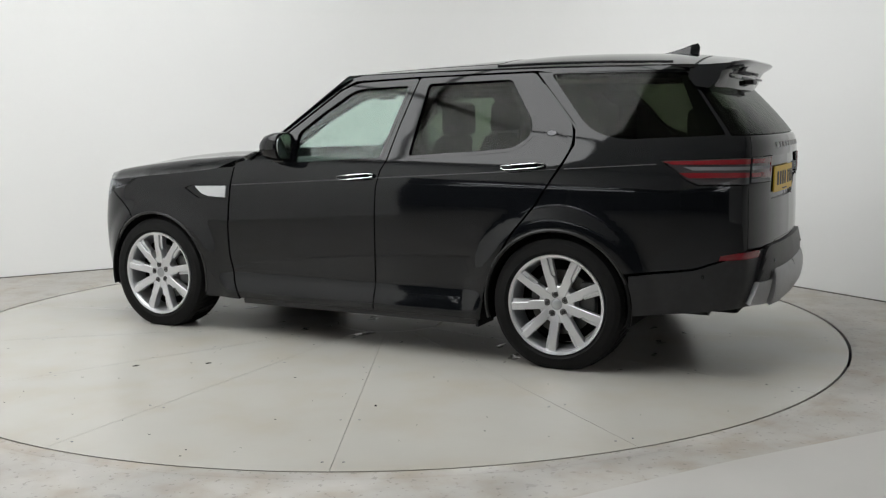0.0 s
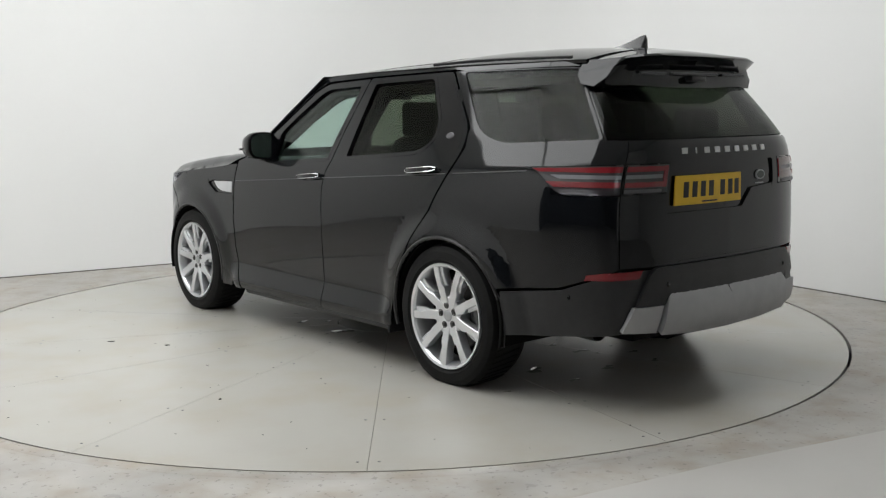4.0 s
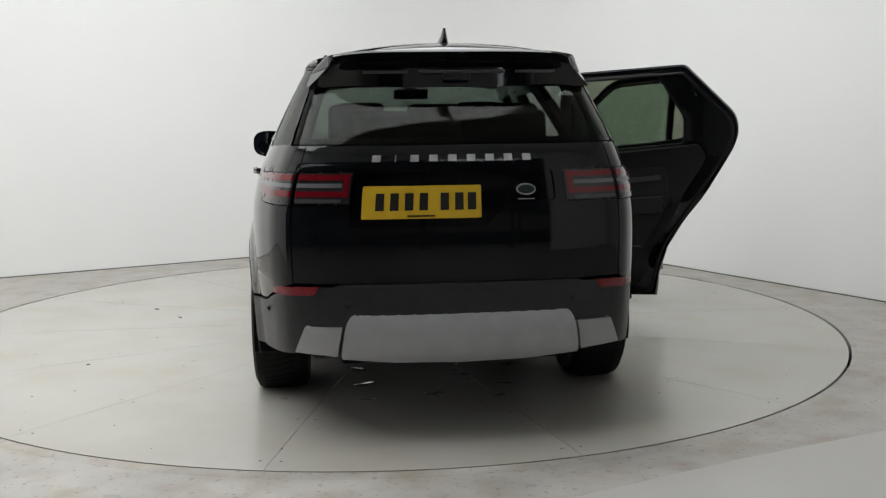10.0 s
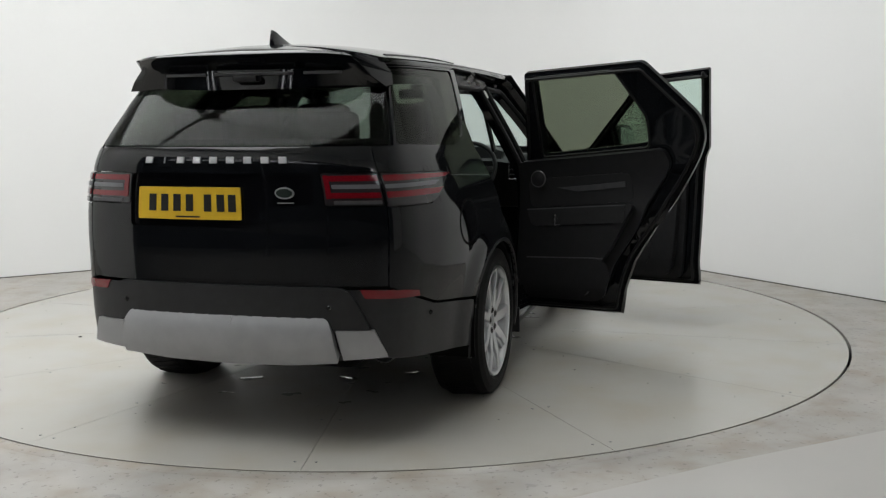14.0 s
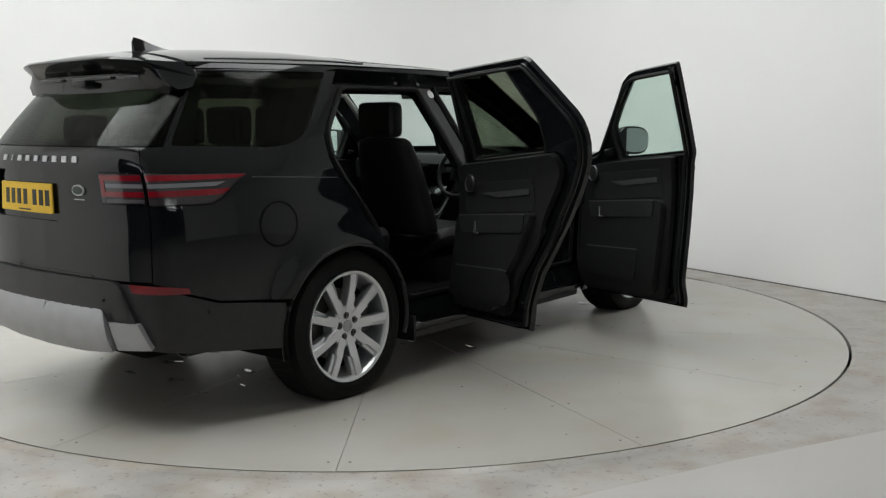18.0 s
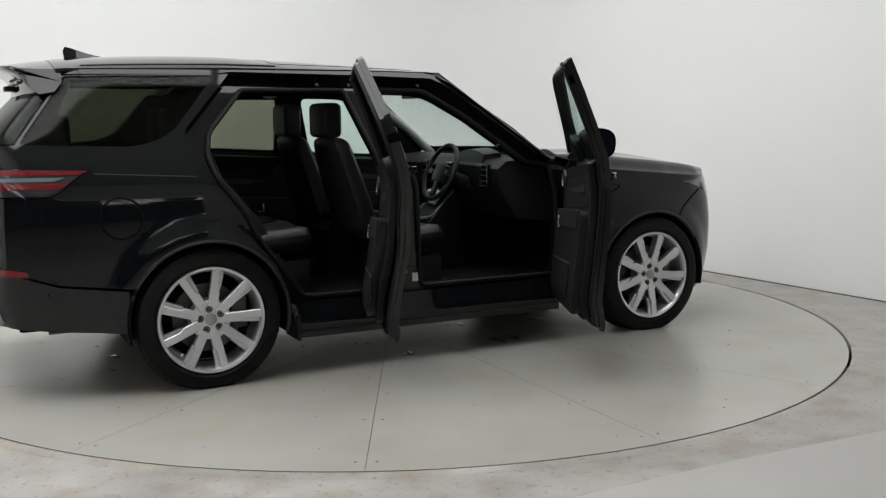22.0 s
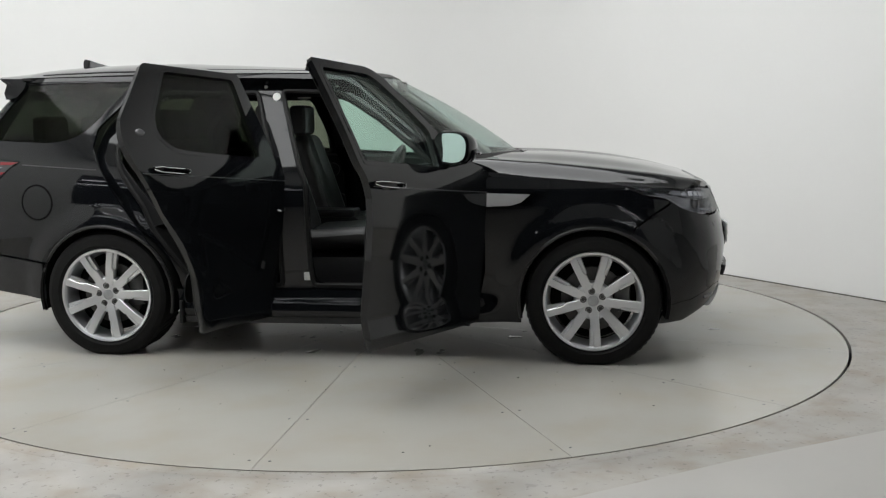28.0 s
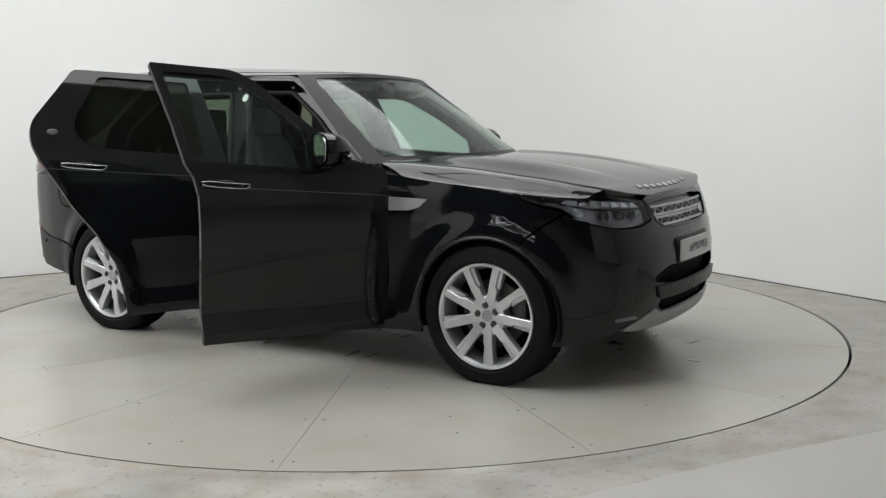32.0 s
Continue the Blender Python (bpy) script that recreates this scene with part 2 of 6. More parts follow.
def skin(name, loop, surf, material, parent=None, label="", holes=(), thick=0.02, off=0.0, gap=0.0025, cell=0.07, flip=False, origin=None, lip=0.0025):
    """A sheet of the given thickness on the surface surf(u, v) -> x, y, z, cut to an outline in u, v, with rounded rims."""
    lip = lip if thick > 0.009 else min(lip, 0.0004)
    loops = [inset(list(loop), gap)] + [inset(list(h), -gap) for h in holes]
    bm = bmesh.new()
    for l in loops:
        l = dense(l, cell)
        vs = [bm.verts.new((p[0], p[1], 0)) for p in l]
        for a, b in zip(vs, vs[1:] + vs[:1]):
            bm.edges.new((a, b))
    bmesh.ops.triangle_fill(bm, edges=bm.edges[:], use_beauty=True, use_dissolve=False)
    us, vs_ = [v.co.x for v in bm.verts], [v.co.y for v in bm.verts]
    for ax, lo, hi in ((0, min(us), max(us)), (1, min(vs_), max(vs_))):
        k = int((hi - lo) / cell)
        for i in range(1, k + 1):
            q = lo + (hi - lo) * i / (k + 1)
            bmesh.ops.bisect_plane(bm, geom=bm.verts[:] + bm.edges[:] + bm.faces[:], dist=1e-6,
                                   plane_co=(q, 0, 0) if ax == 0 else (0, q, 0), plane_no=(1, 0, 0) if ax == 0 else (0, 1, 0))
    bmesh.ops.remove_doubles(bm, verts=bm.verts, dist=1e-5)
    bm.normal_update()
    bm.verts.index_update()
    uv = np.array([(v.co.x, v.co.y) for v in bm.verts])
    faces = [[v.index for v in (f.verts if f.normal.z > 0 else reversed(f.verts))] for f in bm.faces]
    bound = []
    for e in bm.edges:
        if len(e.link_faces) == 1:
            f = e.link_faces[0]
            ring = [v.index for v in (f.verts if f.normal.z > 0 else reversed(f.verts))]
            a, b = e.verts[0].index, e.verts[1].index
            if ring[(ring.index(a) + 1) % len(ring)] != b:
                a, b = b, a
            bound.append((a, b))
    bm.free()
    P = surf(uv[:, 0], uv[:, 1])
    h = 0.022
    du = surf(uv[:, 0] + h, uv[:, 1]) - surf(uv[:, 0] - h, uv[:, 1])
    dv = surf(uv[:, 0], uv[:, 1] + h) - surf(uv[:, 0], uv[:, 1] - h)
    N = np.cross(du, dv)
    N /= np.linalg.norm(N, axis=1)[:, None] + 1e-12
    if flip:
        N = -N
        faces = [f[::-1] for f in faces]
        bound = [(b, a) for a, b in bound]
    n = len(uv)
    outer = P + N * off
    edge = {i for ab in bound for i in ab}
    for i in edge:
        outer[i] -= N[i] * lip
    inner = P + N * (off - thick)
    verts = np.vstack([outer, inner])
    allf = faces + [[i + n for i in f[::-1]] for f in faces] + [[b, a, a + n, b + n] for a, b in bound]
    o = Vector((0, 0, 0)) if origin is None else Vector(origin)
    me = bpy.data.meshes.new(name)
    me.from_pydata((verts - np.array(o)).tolist(), [], allf)
    me.shade_smooth()
    NN = np.vstack([N, -N])
    nf = len(faces)
    normals = []
    for k, f in enumerate(allf):
        if k < 2 * nf:
            normals += [NN[i] for i in f]
        else:
            a, b, c = verts[f[0]], verts[f[1]], verts[f[2]]
            q = np.cross(b - a, c - a)
            q = q / (np.linalg.norm(q) + 1e-12)
            normals += [q] * 4
    me.normals_split_custom_set([tuple(q) for q in normals])
    me.materials.append(material)
    ob = new(name, me)
    ob.parent = parent
    if origin is not None:
        ob.location = o
    if label:
        tagged(ob, label)
    return ob


def rope(name, loop, surf, material, parent, label, off, rad, flip=True, origin=None, r=0.03):
    """A round rubber seal along a closed outline on a surface."""
    l = dense(inset(rounded(loop, r), 0.0), 0.04)
    uv = np.array(l)
    h = 1e-3
    P = surf(uv[:, 0], uv[:, 1])
    N = np.cross(surf(uv[:, 0] + h, uv[:, 1]) - P, surf(uv[:, 0], uv[:, 1] + h) - P)
    N /= np.linalg.norm(N, axis=1)[:, None] + 1e-12
    P = P + N * (-off if flip else off)
    bm = bmesh.new()
    pts = [Vector(p) for p in P]
    n = len(pts)
    rings = []
    for i in range(n):
        d = (pts[(i + 1) % n] - pts[i - 1]).normalized()
        nn = Vector(N[i])
        u = d.cross(nn).normalized()
        rings.append([pts[i] + (u * math.cos(a) + nn * math.sin(a)) * rad for a in (k * math.pi / 3 for k in range(6))])
    add_loft(bm, rings + rings[:1], True, False)
    bmesh.ops.remove_doubles(bm, verts=bm.verts, dist=1e-6)
    if origin is not None:
        bmesh.ops.translate(bm, vec=-Vector(origin), verts=bm.verts)
    return part(name, bm, material, parent, label)


# ---- the car's outer form: a ring seen from above, shaped with height ----
HALF = spline([(0, 2.285), (0.25, 2.275), (0.50, 2.235), (0.70, 2.16), (0.83, 2.06), (0.90, 1.95), (0.942, 1.81), (0.96, 1.65), (0.965, 1.46),
               (0.965, 1.0), (0.97, 0.5), (0.97, 0.0), (0.97, -0.5), (0.97, -1.0), (0.965, -1.46), (0.94, -1.85), (0.905, -2.08), (0.86, -2.25),
               (0.81, -2.38), (0.735, -2.462), (0.55, -2.522), (0.30, -2.55), (0, -2.56)], 16)
ARC = np.concatenate([[0], np.cumsum(np.hypot(*np.diff(HALF, axis=0).T))])
FULL = ARC[-1]
SIDE_Z = [0.15, 0.20, 0.26, 0.34, 0.44, 0.56, 0.72, 0.90, 1.00, 1.08, 1.15, 1.32, 1.50, 1.60, 1.67, 1.74]
SIDE_D = [0.085, 0.052, 0.034, 0.026, 0.020, 0.013, 0.004, 0.0, 0.004, 0.018, 0.037, 0.112, 0.200, 0.250, 0.288, 0.34]
FRONT_Z = [0.15, 0.22, 0.30, 0.40, 0.50, 0.66, 0.75, 0.85, 0.95, 1.02, 1.10]
FRONT_D = [0.26, 0.15, 0.07, 0.03, 0.0, 0.0, 0.018, 0.05, 0.095, 0.145, 0.24]
REAR_Z = [0.25, 0.34, 0.42, 0.52, 0.686, 0.700, 0.78, 0.85, 0.92, 1.10, 1.24, 1.30, 1.40, 1.50, 1.56, 1.62, 1.72]
REAR_D = [0.18, 0.05, 0.012, 0.0, 0.003, 0.004, 0.005, 0.005, 0.008, 0.010, 0.008, 0.025, 0.105, 0.20, 0.262, 0.325, 0.42]
FZ = np.linspace(0.1, 1.8, 341)


def softened(z, d, n=17):
    v = np.interp(FZ, z, d)
    k = np.hanning(n)
    return np.convolve(np.pad(v, n // 2, mode="edge"), k / k.sum(), "valid")


SIDE_T, FRONT_T, REAR_T = softened(SIDE_Z, SIDE_D), softened(FRONT_Z, FRONT_D), softened(REAR_Z, REAR_D, 9)
HUB_Y, HUB_Z, ARCH = 1.4615, 0.368, 0.412


def body(s, z):
    """The point of the outer form at the signed arc s from the nose's middle (right positive) and the height z."""
    s, z = np.asarray(s, float), np.asarray(z, float)
    sg, a = np.where(s < 0, -1.0, 1.0), np.abs(s)
    x, y = np.interp(a, ARC, HALF[:, 0]), np.interp(a, ARC, HALF[:, 1])
    x = x * (1 - np.interp(z, FZ, SIDE_T) / 0.97)
    fl = 0.0
    for hy in (HUB_Y, -HUB_Y):
        r = np.hypot(y - hy, z - HUB_Z)
        fl = fl + (0.022 if hy > 0 else 0.028) * (1 - smoothstep(0.445, 0.58, r))
    x = x + fl
    x = x + 0.040 * smoothstep(0.43, 0.26, z) * smoothstep(1.02, 0.80, y) * smoothstep(-1.06, -0.95, y)
    yy = y - np.interp(z, FZ, FRONT_T) * np.clip((y - 1.6) / 0.735, 0, 1) ** 1.5
    yy = yy + np.interp(z, FZ, REAR_T) * np.clip((-1.85 - y) / 0.71, 0, 1) ** 1.3
    return np.stack([sg * x, yy, z], -1)


def tail(r, z):
    """The same form, by the signed arc from the tail's middle."""
    r = np.asarray(r, float)
    return body(np.where(r < 0, -1.0, 1.0) * (FULL - np.abs(r)), z)


def sy(y):
    return float(np.interp(-y, -HALF[:, 1], ARC))


FH = [i for i in range(len(HALF)) if HALF[i, 1] > 1.9]
RH = [i for i in range(len(HALF)) if HALF[i, 1] < -2.0]


def fx(x):
    """The arc from the nose's middle at which the form is x wide."""
    return math.copysign(float(np.interp(abs(x), HALF[FH, 0], ARC[FH])), x)


def rx(x):
    h = RH[::-1]
    return math.copysign(float(np.interp(abs(x), HALF[h, 0], FULL - ARC[h])), x)


def side(pts, sx=1):
    return [(sx * sy(p[0]), *p[1:]) for p in pts]


def front(pts, sx=1):
    return [(sx * fx(p[0]), *p[1:]) for p in pts]


def rear(pts, sx=1):
    return [(sx * rx(p[0]), *p[1:]) for p in pts]


# ---- the room ----
def build_room():
    left, corner, right, back = (-7.6, 0.30), (1.33, 4.72), (7.6, -7.00), (-1.4, -11.4)
    hgt = 4.8

    def unit(a, b):
        d = Vector(b) - Vector(a)
        return d.normalized()
    r = 1.4
    a = Vector(corner) + unit(corner, left) * r
    c = Vector(corner) + unit(corner, right) * r
    k = Vector(corner)
    cove = [a * (1 - t) ** 2 + k * 2 * t * (1 - t) + c * t * t for t in (i / 16 for i in range(17))]
    line = [Vector(left)] + cove + [Vector(right)]

    def strip(name, pts, z0, z1, t, material, label):
        bm = bmesh.new()
        n = len(pts)
        offs = []
        for i in range(n):
            d = (pts[min(i + 1, n - 1)] - pts[max(i - 1, 0)]).normalized()
            offs.append(Vector((-d.y, d.x)) * t)
        rings = [[(p.x, p.y, z0), (p.x + o.x, p.y + o.y, z0), (p.x + o.x, p.y + o.y, z1), (p.x, p.y, z1)] for p, o in zip(pts, offs)]
        add_loft(bm, rings)
        return tagged(part(name, bm, material), label, kind="structure")
    strip("wall_studio", line, 0.0, hgt, 0.15, WALL, "smooth white studio wall with a rounded corner")
    # flat dark strip that paints the shadow where wall meets floor
    strip("wall_foot_shadow", [p + Vector((0, 0)) for p in line], 0.0, 0.008, -0.012, FOOT_SHADE, "thin dark shadow line along the wall's foot")
    # the side behind the camera is open to a dark workshop, under a white lintel
    b2 = Vector(right)
    c2, l2 = Vector(back), Vector(left)
    stop = c2 + (l2 - c2) * 0.63
    pier = b2 + unit(right, back) * 4.3
    strip("wall_pier", [b2, pier], 0.0, hgt, 0.15, WALL, "white wall beside the wide opening")
    strip("wall_lintel_near", [pier, c2], 2.9, hgt, 0.15, WALL, "white wall above the wide opening")
    strip("wall_lintel_side", [c2, stop], 2.9, hgt, 0.15, WALL, "white wall above the wide opening")
    strip("wall_far_left", [stop, l2], 0, hgt, 0.15, WALL, "plain white studio wall")
    d, q = unit(right, back), unit(left, back)
    far = [b2 + q * 0.2, b2 + q * 6.5, c2 + q * 6.5 + d * 6.0, stop + d * 6.0, stop + d * 0.2]
    strip("wall_workshop", far, 0, 3.6, 0.12, DARKWALL, "dark workshop walls beyond the opening")
    bm = bmesh.new()
    top = [bm.verts.new((p.x, p.y, 3.65)) for p in (b2 + q * 0.2, far[1], far[2], far[3], far[4], c2 + (d + q) * 0.2)]
    low = [bm.verts.new((v.co.x, v.co.y, 3.55)) for v in top]
    bm.faces.new(top)
    bm.faces.new(low)
    for i in range(6):
        bm.faces.new((top[i], top[(i + 1) % 6], low[(i + 1) % 6], low[i]))
    bmesh.ops.triangulate(bm, faces=[f for f in bm.faces if len(f.verts) > 4])
    tagged(part("ceiling_workshop", bm, DARKWALL, smooth=False), "dark workshop ceiling", kind="structure")
    spots = [(b2 + q * (1.2 + 1.5 * i) + d * 1.0, d, 3.2) for i in range(4)] + [(b2 + q * (1.2 + 1.5 * i) + d * 5.4, d, 3.2) for i in range(4)]
    spots += [(stop + d * (1.3 + 1.6 * i) + q * 1.0, q, 4.4) for i in range(3)]
    for b0, way, ln in spots:
        tube = empty("tube_light")
        b1 = b0 + way * ln
        bm = bmesh.new()
        add_tube(bm, [(b0.x, b0.y, 3.35), (b1.x, b1.y, 3.35)], 0.02, 8)
        part("lamp", bm, TUBE, tube)
        bm = bmesh.new()
        add_tube(bm, [(b0.x, b0.y, 3.43), (b1.x, b1.y, 3.43)], 0.045, 6)
        part("housing", bm, DARKMETAL, tube)
        tagged(tube, "long white tube light under the workshop ceiling", "light", "workshop lights")
    # inspection arches with light strips, out in the workshop
    mid = b2 + d * 6.9
    for c0, way, half in ((mid + q * 1.2, d, 1.2), (mid + q * 3.2, d, 1.2), (c2 + (l2 - c2) * 0.30 + d * 1.4, q, 1.2), (b2 + d * 2.2 + q * 1.5, d, 1.0)):
        arch = empty("light_arch")
        a0, a1 = c0 - way * half, c0 + way * half
        bm = bmesh.new()
        add_tube(bm, [(a0.x, a0.y, 2.62), (a1.x, a1.y, 2.62)], 0.018, 8)
        part("top_strip", bm, TUBE, arch)
        for p0, p1 in (((a0.x, a0.y, 0.0), (a0.x, a0.y, 2.75)), ((a1.x, a1.y, 0.0), (a1.x, a1.y, 2.75)), ((a0.x, a0.y, 2.75), (a1.x, a1.y, 2.75))):
            bm = bmesh.new()
            add_tube(bm, [(p0[0] + q.x * 0.09, p0[1] + q.y * 0.09, p0[2]), (p1[0] + q.x * 0.09, p1[1] + q.y * 0.09, p1[2])], 0.045, 6)
            part("frame_post", bm, DARKMETAL, arch)
        tagged(arch, "dark metal inspection arch with white light strips", "light arch", "workshop light arches")
    # floor and ceiling
    bm = bmesh.new()
    n = 96
    out = [(-14, -22), (16, -22), (16, 12), (-14, 12)]
    ring = [bm.verts.new((3.075 * math.cos(2 * math.pi * i / n), 3.075 * math.sin(2 * math.pi * i / n), 0)) for i in range(n)]
    ring2 = [bm.verts.new((v.co.x, v.co.y, -0.25)) for v in ring]
    sq = [bm.verts.new((*p, 0)) for p in out]
    edges = [bm.edges.new((a, b)) for a, b in zip(ring, ring[1:] + ring[:1])] + [bm.edges.new((a, b)) for a, b in zip(sq, sq[1:] + sq[:1])]
    bmesh.ops.triangle_fill(bm, edges=edges, use_beauty=True)
    for i in range(n):
        bm.faces.new((ring[i], ring[(i + 1) % n], ring2[(i + 1) % n], ring2[i]))
    bm.faces.new(ring2)
    tagged(part("floor", bm, CONCRETE, smooth=False), "worn pale grey painted concrete floor", kind="structure")
    bm = bmesh.new()
    edge = [(0.30, -3.52), (0.754, -3.30), (1.409, -2.996), (2.215, -2.674), (6.5, -1.2), (9.0, -3.5), (9.0, -12.0), (0.2, -12.0)]
    lo = [bm.verts.new((*p, 0.0)) for p in edge]
    hi = [bm.verts.new((*p, 0.002)) for p in inset(edge, 0.002)]
    bm.faces.new(hi)
    for i in range(len(edge)):
        bm.faces.new((lo[i], lo[(i + 1) % len(edge)], hi[(i + 1) % len(edge)], hi[i]))
    tagged(part("floor_paint", bm, PAINTED_FLOOR, smooth=False), "lighter repainted strip of the concrete floor", kind="structure")
    bm = bmesh.new()
    vs = [bm.verts.new((p[0], p[1], z)) for p in (left, corner, right, back) for z in (hgt, hgt + 0.15)]
    bmesh.ops.convex_hull(bm, input=vs)
    tagged(part("ceiling", bm, CEIL), "plain white studio ceiling", kind="structure")
    # flat light panels under the ceiling
    e1, e2 = unit(corner, left), unit(corner, right)
    ang = math.degrees(math.atan2(e2.y, e2.x))
    for a0, b0 in ((2.9, 2.8), (5.4, 2.8), (7.9, 2.8), (2.9, 5.3), (5.4, 5.3), (7.9, 5.3)):
        c0 = Vector(corner) + e1 * a0 + e2 * b0
        lamp = empty("ceiling_light")
        m = pose(c0.x, c0.y, 0, 0, 0, ang)
        bm = bmesh.new()
        add_box(bm, 0, 0, hgt - 0.035, 2.41, 2.41, 0.05, m=m)
        part("diffuser", bm, PANEL, lamp)
        bm = bmesh.new()
        for dx, dy, lx, ly in ((1.216, 0, 0.02, 2.452), (-1.216, 0, 0.02, 2.452), (0, 1.216, 2.41, 0.02), (0, -1.216, 2.41, 0.02)):
            add_box(bm, dx, dy, hgt - 0.035, lx, ly, 0.06, m=m)
        part("frame", bm, WALL, lamp)
        tagged(lamp, "large square white fabric light panel under the ceiling", "ceiling light", "ceiling light panels")


# ---- the turntable ----
def puddle_places():
    rnd = random.Random(11)
    out = [(0.75, 1.35, 0.06), (0.45, 0.9, 0.05), (0.95, -0.3, 0.05), (0.9, 0.35, 0.06), (-0.35, 2.05, 0.05), (0.1, 2.2, 0.04)]
    for i in range(52):
        x, y = rnd.uniform(-0.75, 0.95), rnd.uniform(-2.0, 1.8)
        out.append((x, y, rnd.choice((0.014, 0.018, 0.022, 0.03, 0.045, 0.06))))
    return out


PUDDLES = puddle_places()


def build_table():
    table = empty("turntable")
    tagged(table, "round car turntable with pale painted steel deck plates", "turntable")
    n = 14
    for k in range(n):
        bm = bmesh.new()
        a0, a1 = -0.3 + 360 / n * k, -0.3 + 360 / n * (k + 1)
        g = 0.0013
        outline = [(2.992 * math.cos(radians(a0 + (a1 - a0) * i / 10)), 2.992 * math.sin(radians(a0 + (a1 - a0) * i / 10))) for i in range(11)]
        outline += [(0.37 * math.cos(radians(a1 + (a0 - a1) * i / 4)), 0.37 * math.sin(radians(a1 + (a0 - a1) * i / 4))) for i in range(5)]
        outline = inset(outline, g)
        top = [bm.verts.new((*p, 0.0)) for p in outline]
        bot = [bm.verts.new((*p, -0.012)) for p in outline]
        bm.faces.new(top)
        bm.faces.new(bot)
        for i in range(len(outline)):
            j = (i + 1) % len(outline)
            bm.faces.new((top[i], top[j], bot[j], bot[i]))
        bmesh.ops.triangulate(bm, faces=[f for f in bm.faces if len(f.verts) > 4])
        part("deck_plate", bm, TABLE, table, smooth=False)
    bm = bmesh.new()
    bmesh.ops.create_circle(bm, cap_ends=True, segments=96, radius=2.99, matrix=Matrix.Translation((0, 0, -0.0125)))
    part("sub_deck", bm, GAPMAT, table, "dark deck under the joints")
    bm = bmesh.new()
    bmesh.ops.create_cone(bm, cap_ends=True, segments=48, radius1=0.363, radius2=0.363, depth=0.012, matrix=Matrix.Translation((0, 0, -0.006)))
    part("centre_cover", bm, TABLE, table, "round centre cover plate")
    bm = bmesh.new()
    bmesh.ops.create_cone(bm, cap_ends=True, segments=10, radius1=0.007, radius2=0.006, depth=0.002)
    first = None
    for k in range(n):
        a = radians(-0.3 + 360 / n * k)
        for r in (0.75, 1.3, 2.3, 2.88):
            for sgn in (-1, 1):
                if first is None:
                    first = part("screw", bm, GREYTRIM, table)
                    ob = first
                else:
                    ob = new("screw", first.data)
                    ob.parent = table
                ob.location = (r * math.cos(a) - sgn * 0.045 * math.sin(a), r * math.sin(a) + sgn * 0.045 * math.cos(a), 0.0005)
    # flecks of dirt and shallow puddles that ride on the deck
    rnd = random.Random(5)

    def chip(bm, x, y, r, z=0.0008, flat=0.55):
        n, a0 = rnd.randint(5, 7), rnd.random() * 6.3
        pts = []
        for i in range(n):
            a = 6.2832 * i / n
            rr = r * rnd.uniform(0.6, 1.1)
            px, py = rr * math.cos(a), rr * flat * math.sin(a)
            pts.append((x + px * math.cos(a0) - py * math.sin(a0), y + px * math.sin(a0) + py * math.cos(a0)))
        vs = [bm.verts.new((*p, 0.0001)) for p in pts]
        hi = [bm.verts.new((x + (p[0] - x) * 0.7, y + (p[1] - y) * 0.7, z)) for p in pts]
        bm.faces.new(hi)
        for i in range(n):
            bm.faces.new((vs[i], vs[(i + 1) % n], hi[(i + 1) % n], hi[i]))
    bm = bmesh.new()
    for i in range(150):
        r, a = 2.9 * math.sqrt(rnd.random()), rnd.random() * 6.2832
        chip(bm, r * math.cos(a), r * math.sin(a), rnd.choice((0.004, 0.005, 0.006, 0.009)), 0.001)
    tagged(part("dirt_flecks", bm, GAPMAT, table, "small dark flecks of dirt", smooth=False), kind="stuff")
    for x, y, r in ((-1.729, 0.709, 0.026), (-1.50, 0.36, 0.020), (-1.83, -0.98, 0.018)):
        bm = bmesh.new()
        chip(bm, x, y, r, 0.004, 0.4)
        part("dirt_clump", bm, GAPMAT, table, "small dark clump of dirt", smooth=False)
    for x, y, r in PUDDLES:
        bm = bmesh.new()
        n, ph = 28, rnd.random() * 6
        pts = []
        for i in range(n):
            a = 6.2832 * i / n
            rr = r * (1 + 0.40 * math.sin(2 * a + ph) + 0.26 * math.sin(3 * a + 2 * ph) + 0.16 * math.sin(7 * a + ph) + 0.10 * rnd.uniform(-1, 1))
            pts.append((x + rr * math.cos(a), y + rr * 0.6 * math.sin(a)))
        lo = [bm.verts.new((*p, 0.0001)) for p in pts]
        hi = [bm.verts.new((x + (p[0] - x) * 0.93, y + (p[1] - y) * 0.97, 0.0005)) for p in pts]
        bm.faces.new(hi)
        for i in range(n):
            bm.faces.new((lo[i], lo[(i + 1) % n], hi[(i + 1) % n], hi[i]))
        part("puddle", bm, WET, table, "shallow puddle of water")
    # the still rim around it
    bm = bmesh.new()
    prof = [(3.008, -0.03), (3.008, 0.002), (3.07, 0.002), (3.085, 0.0006)]
    n = 128
    rows = [[bm.verts.new((r * math.cos(2 * math.pi * k / n), r * math.sin(2 * math.pi * k / n), z)) for r, z in prof] for k in range(n)]
    for k in range(n):
        for i in range(len(prof) - 1):
            bm.faces.new((rows[k][i], rows[(k + 1) % n][i], rows[(k + 1) % n][i + 1], rows[k][i + 1]))
    tagged(part("turntable_rim", bm, CONCRETE), "worn concrete edge ring round the turntable", kind="structure")
    return table


build_room()
TABLE_OB = build_table()


# ---- the car ----
CAR = empty("car")
tagged(CAR, "black five-door luxury SUV with silver multi-spoke wheels, standing on the turntable", "car")


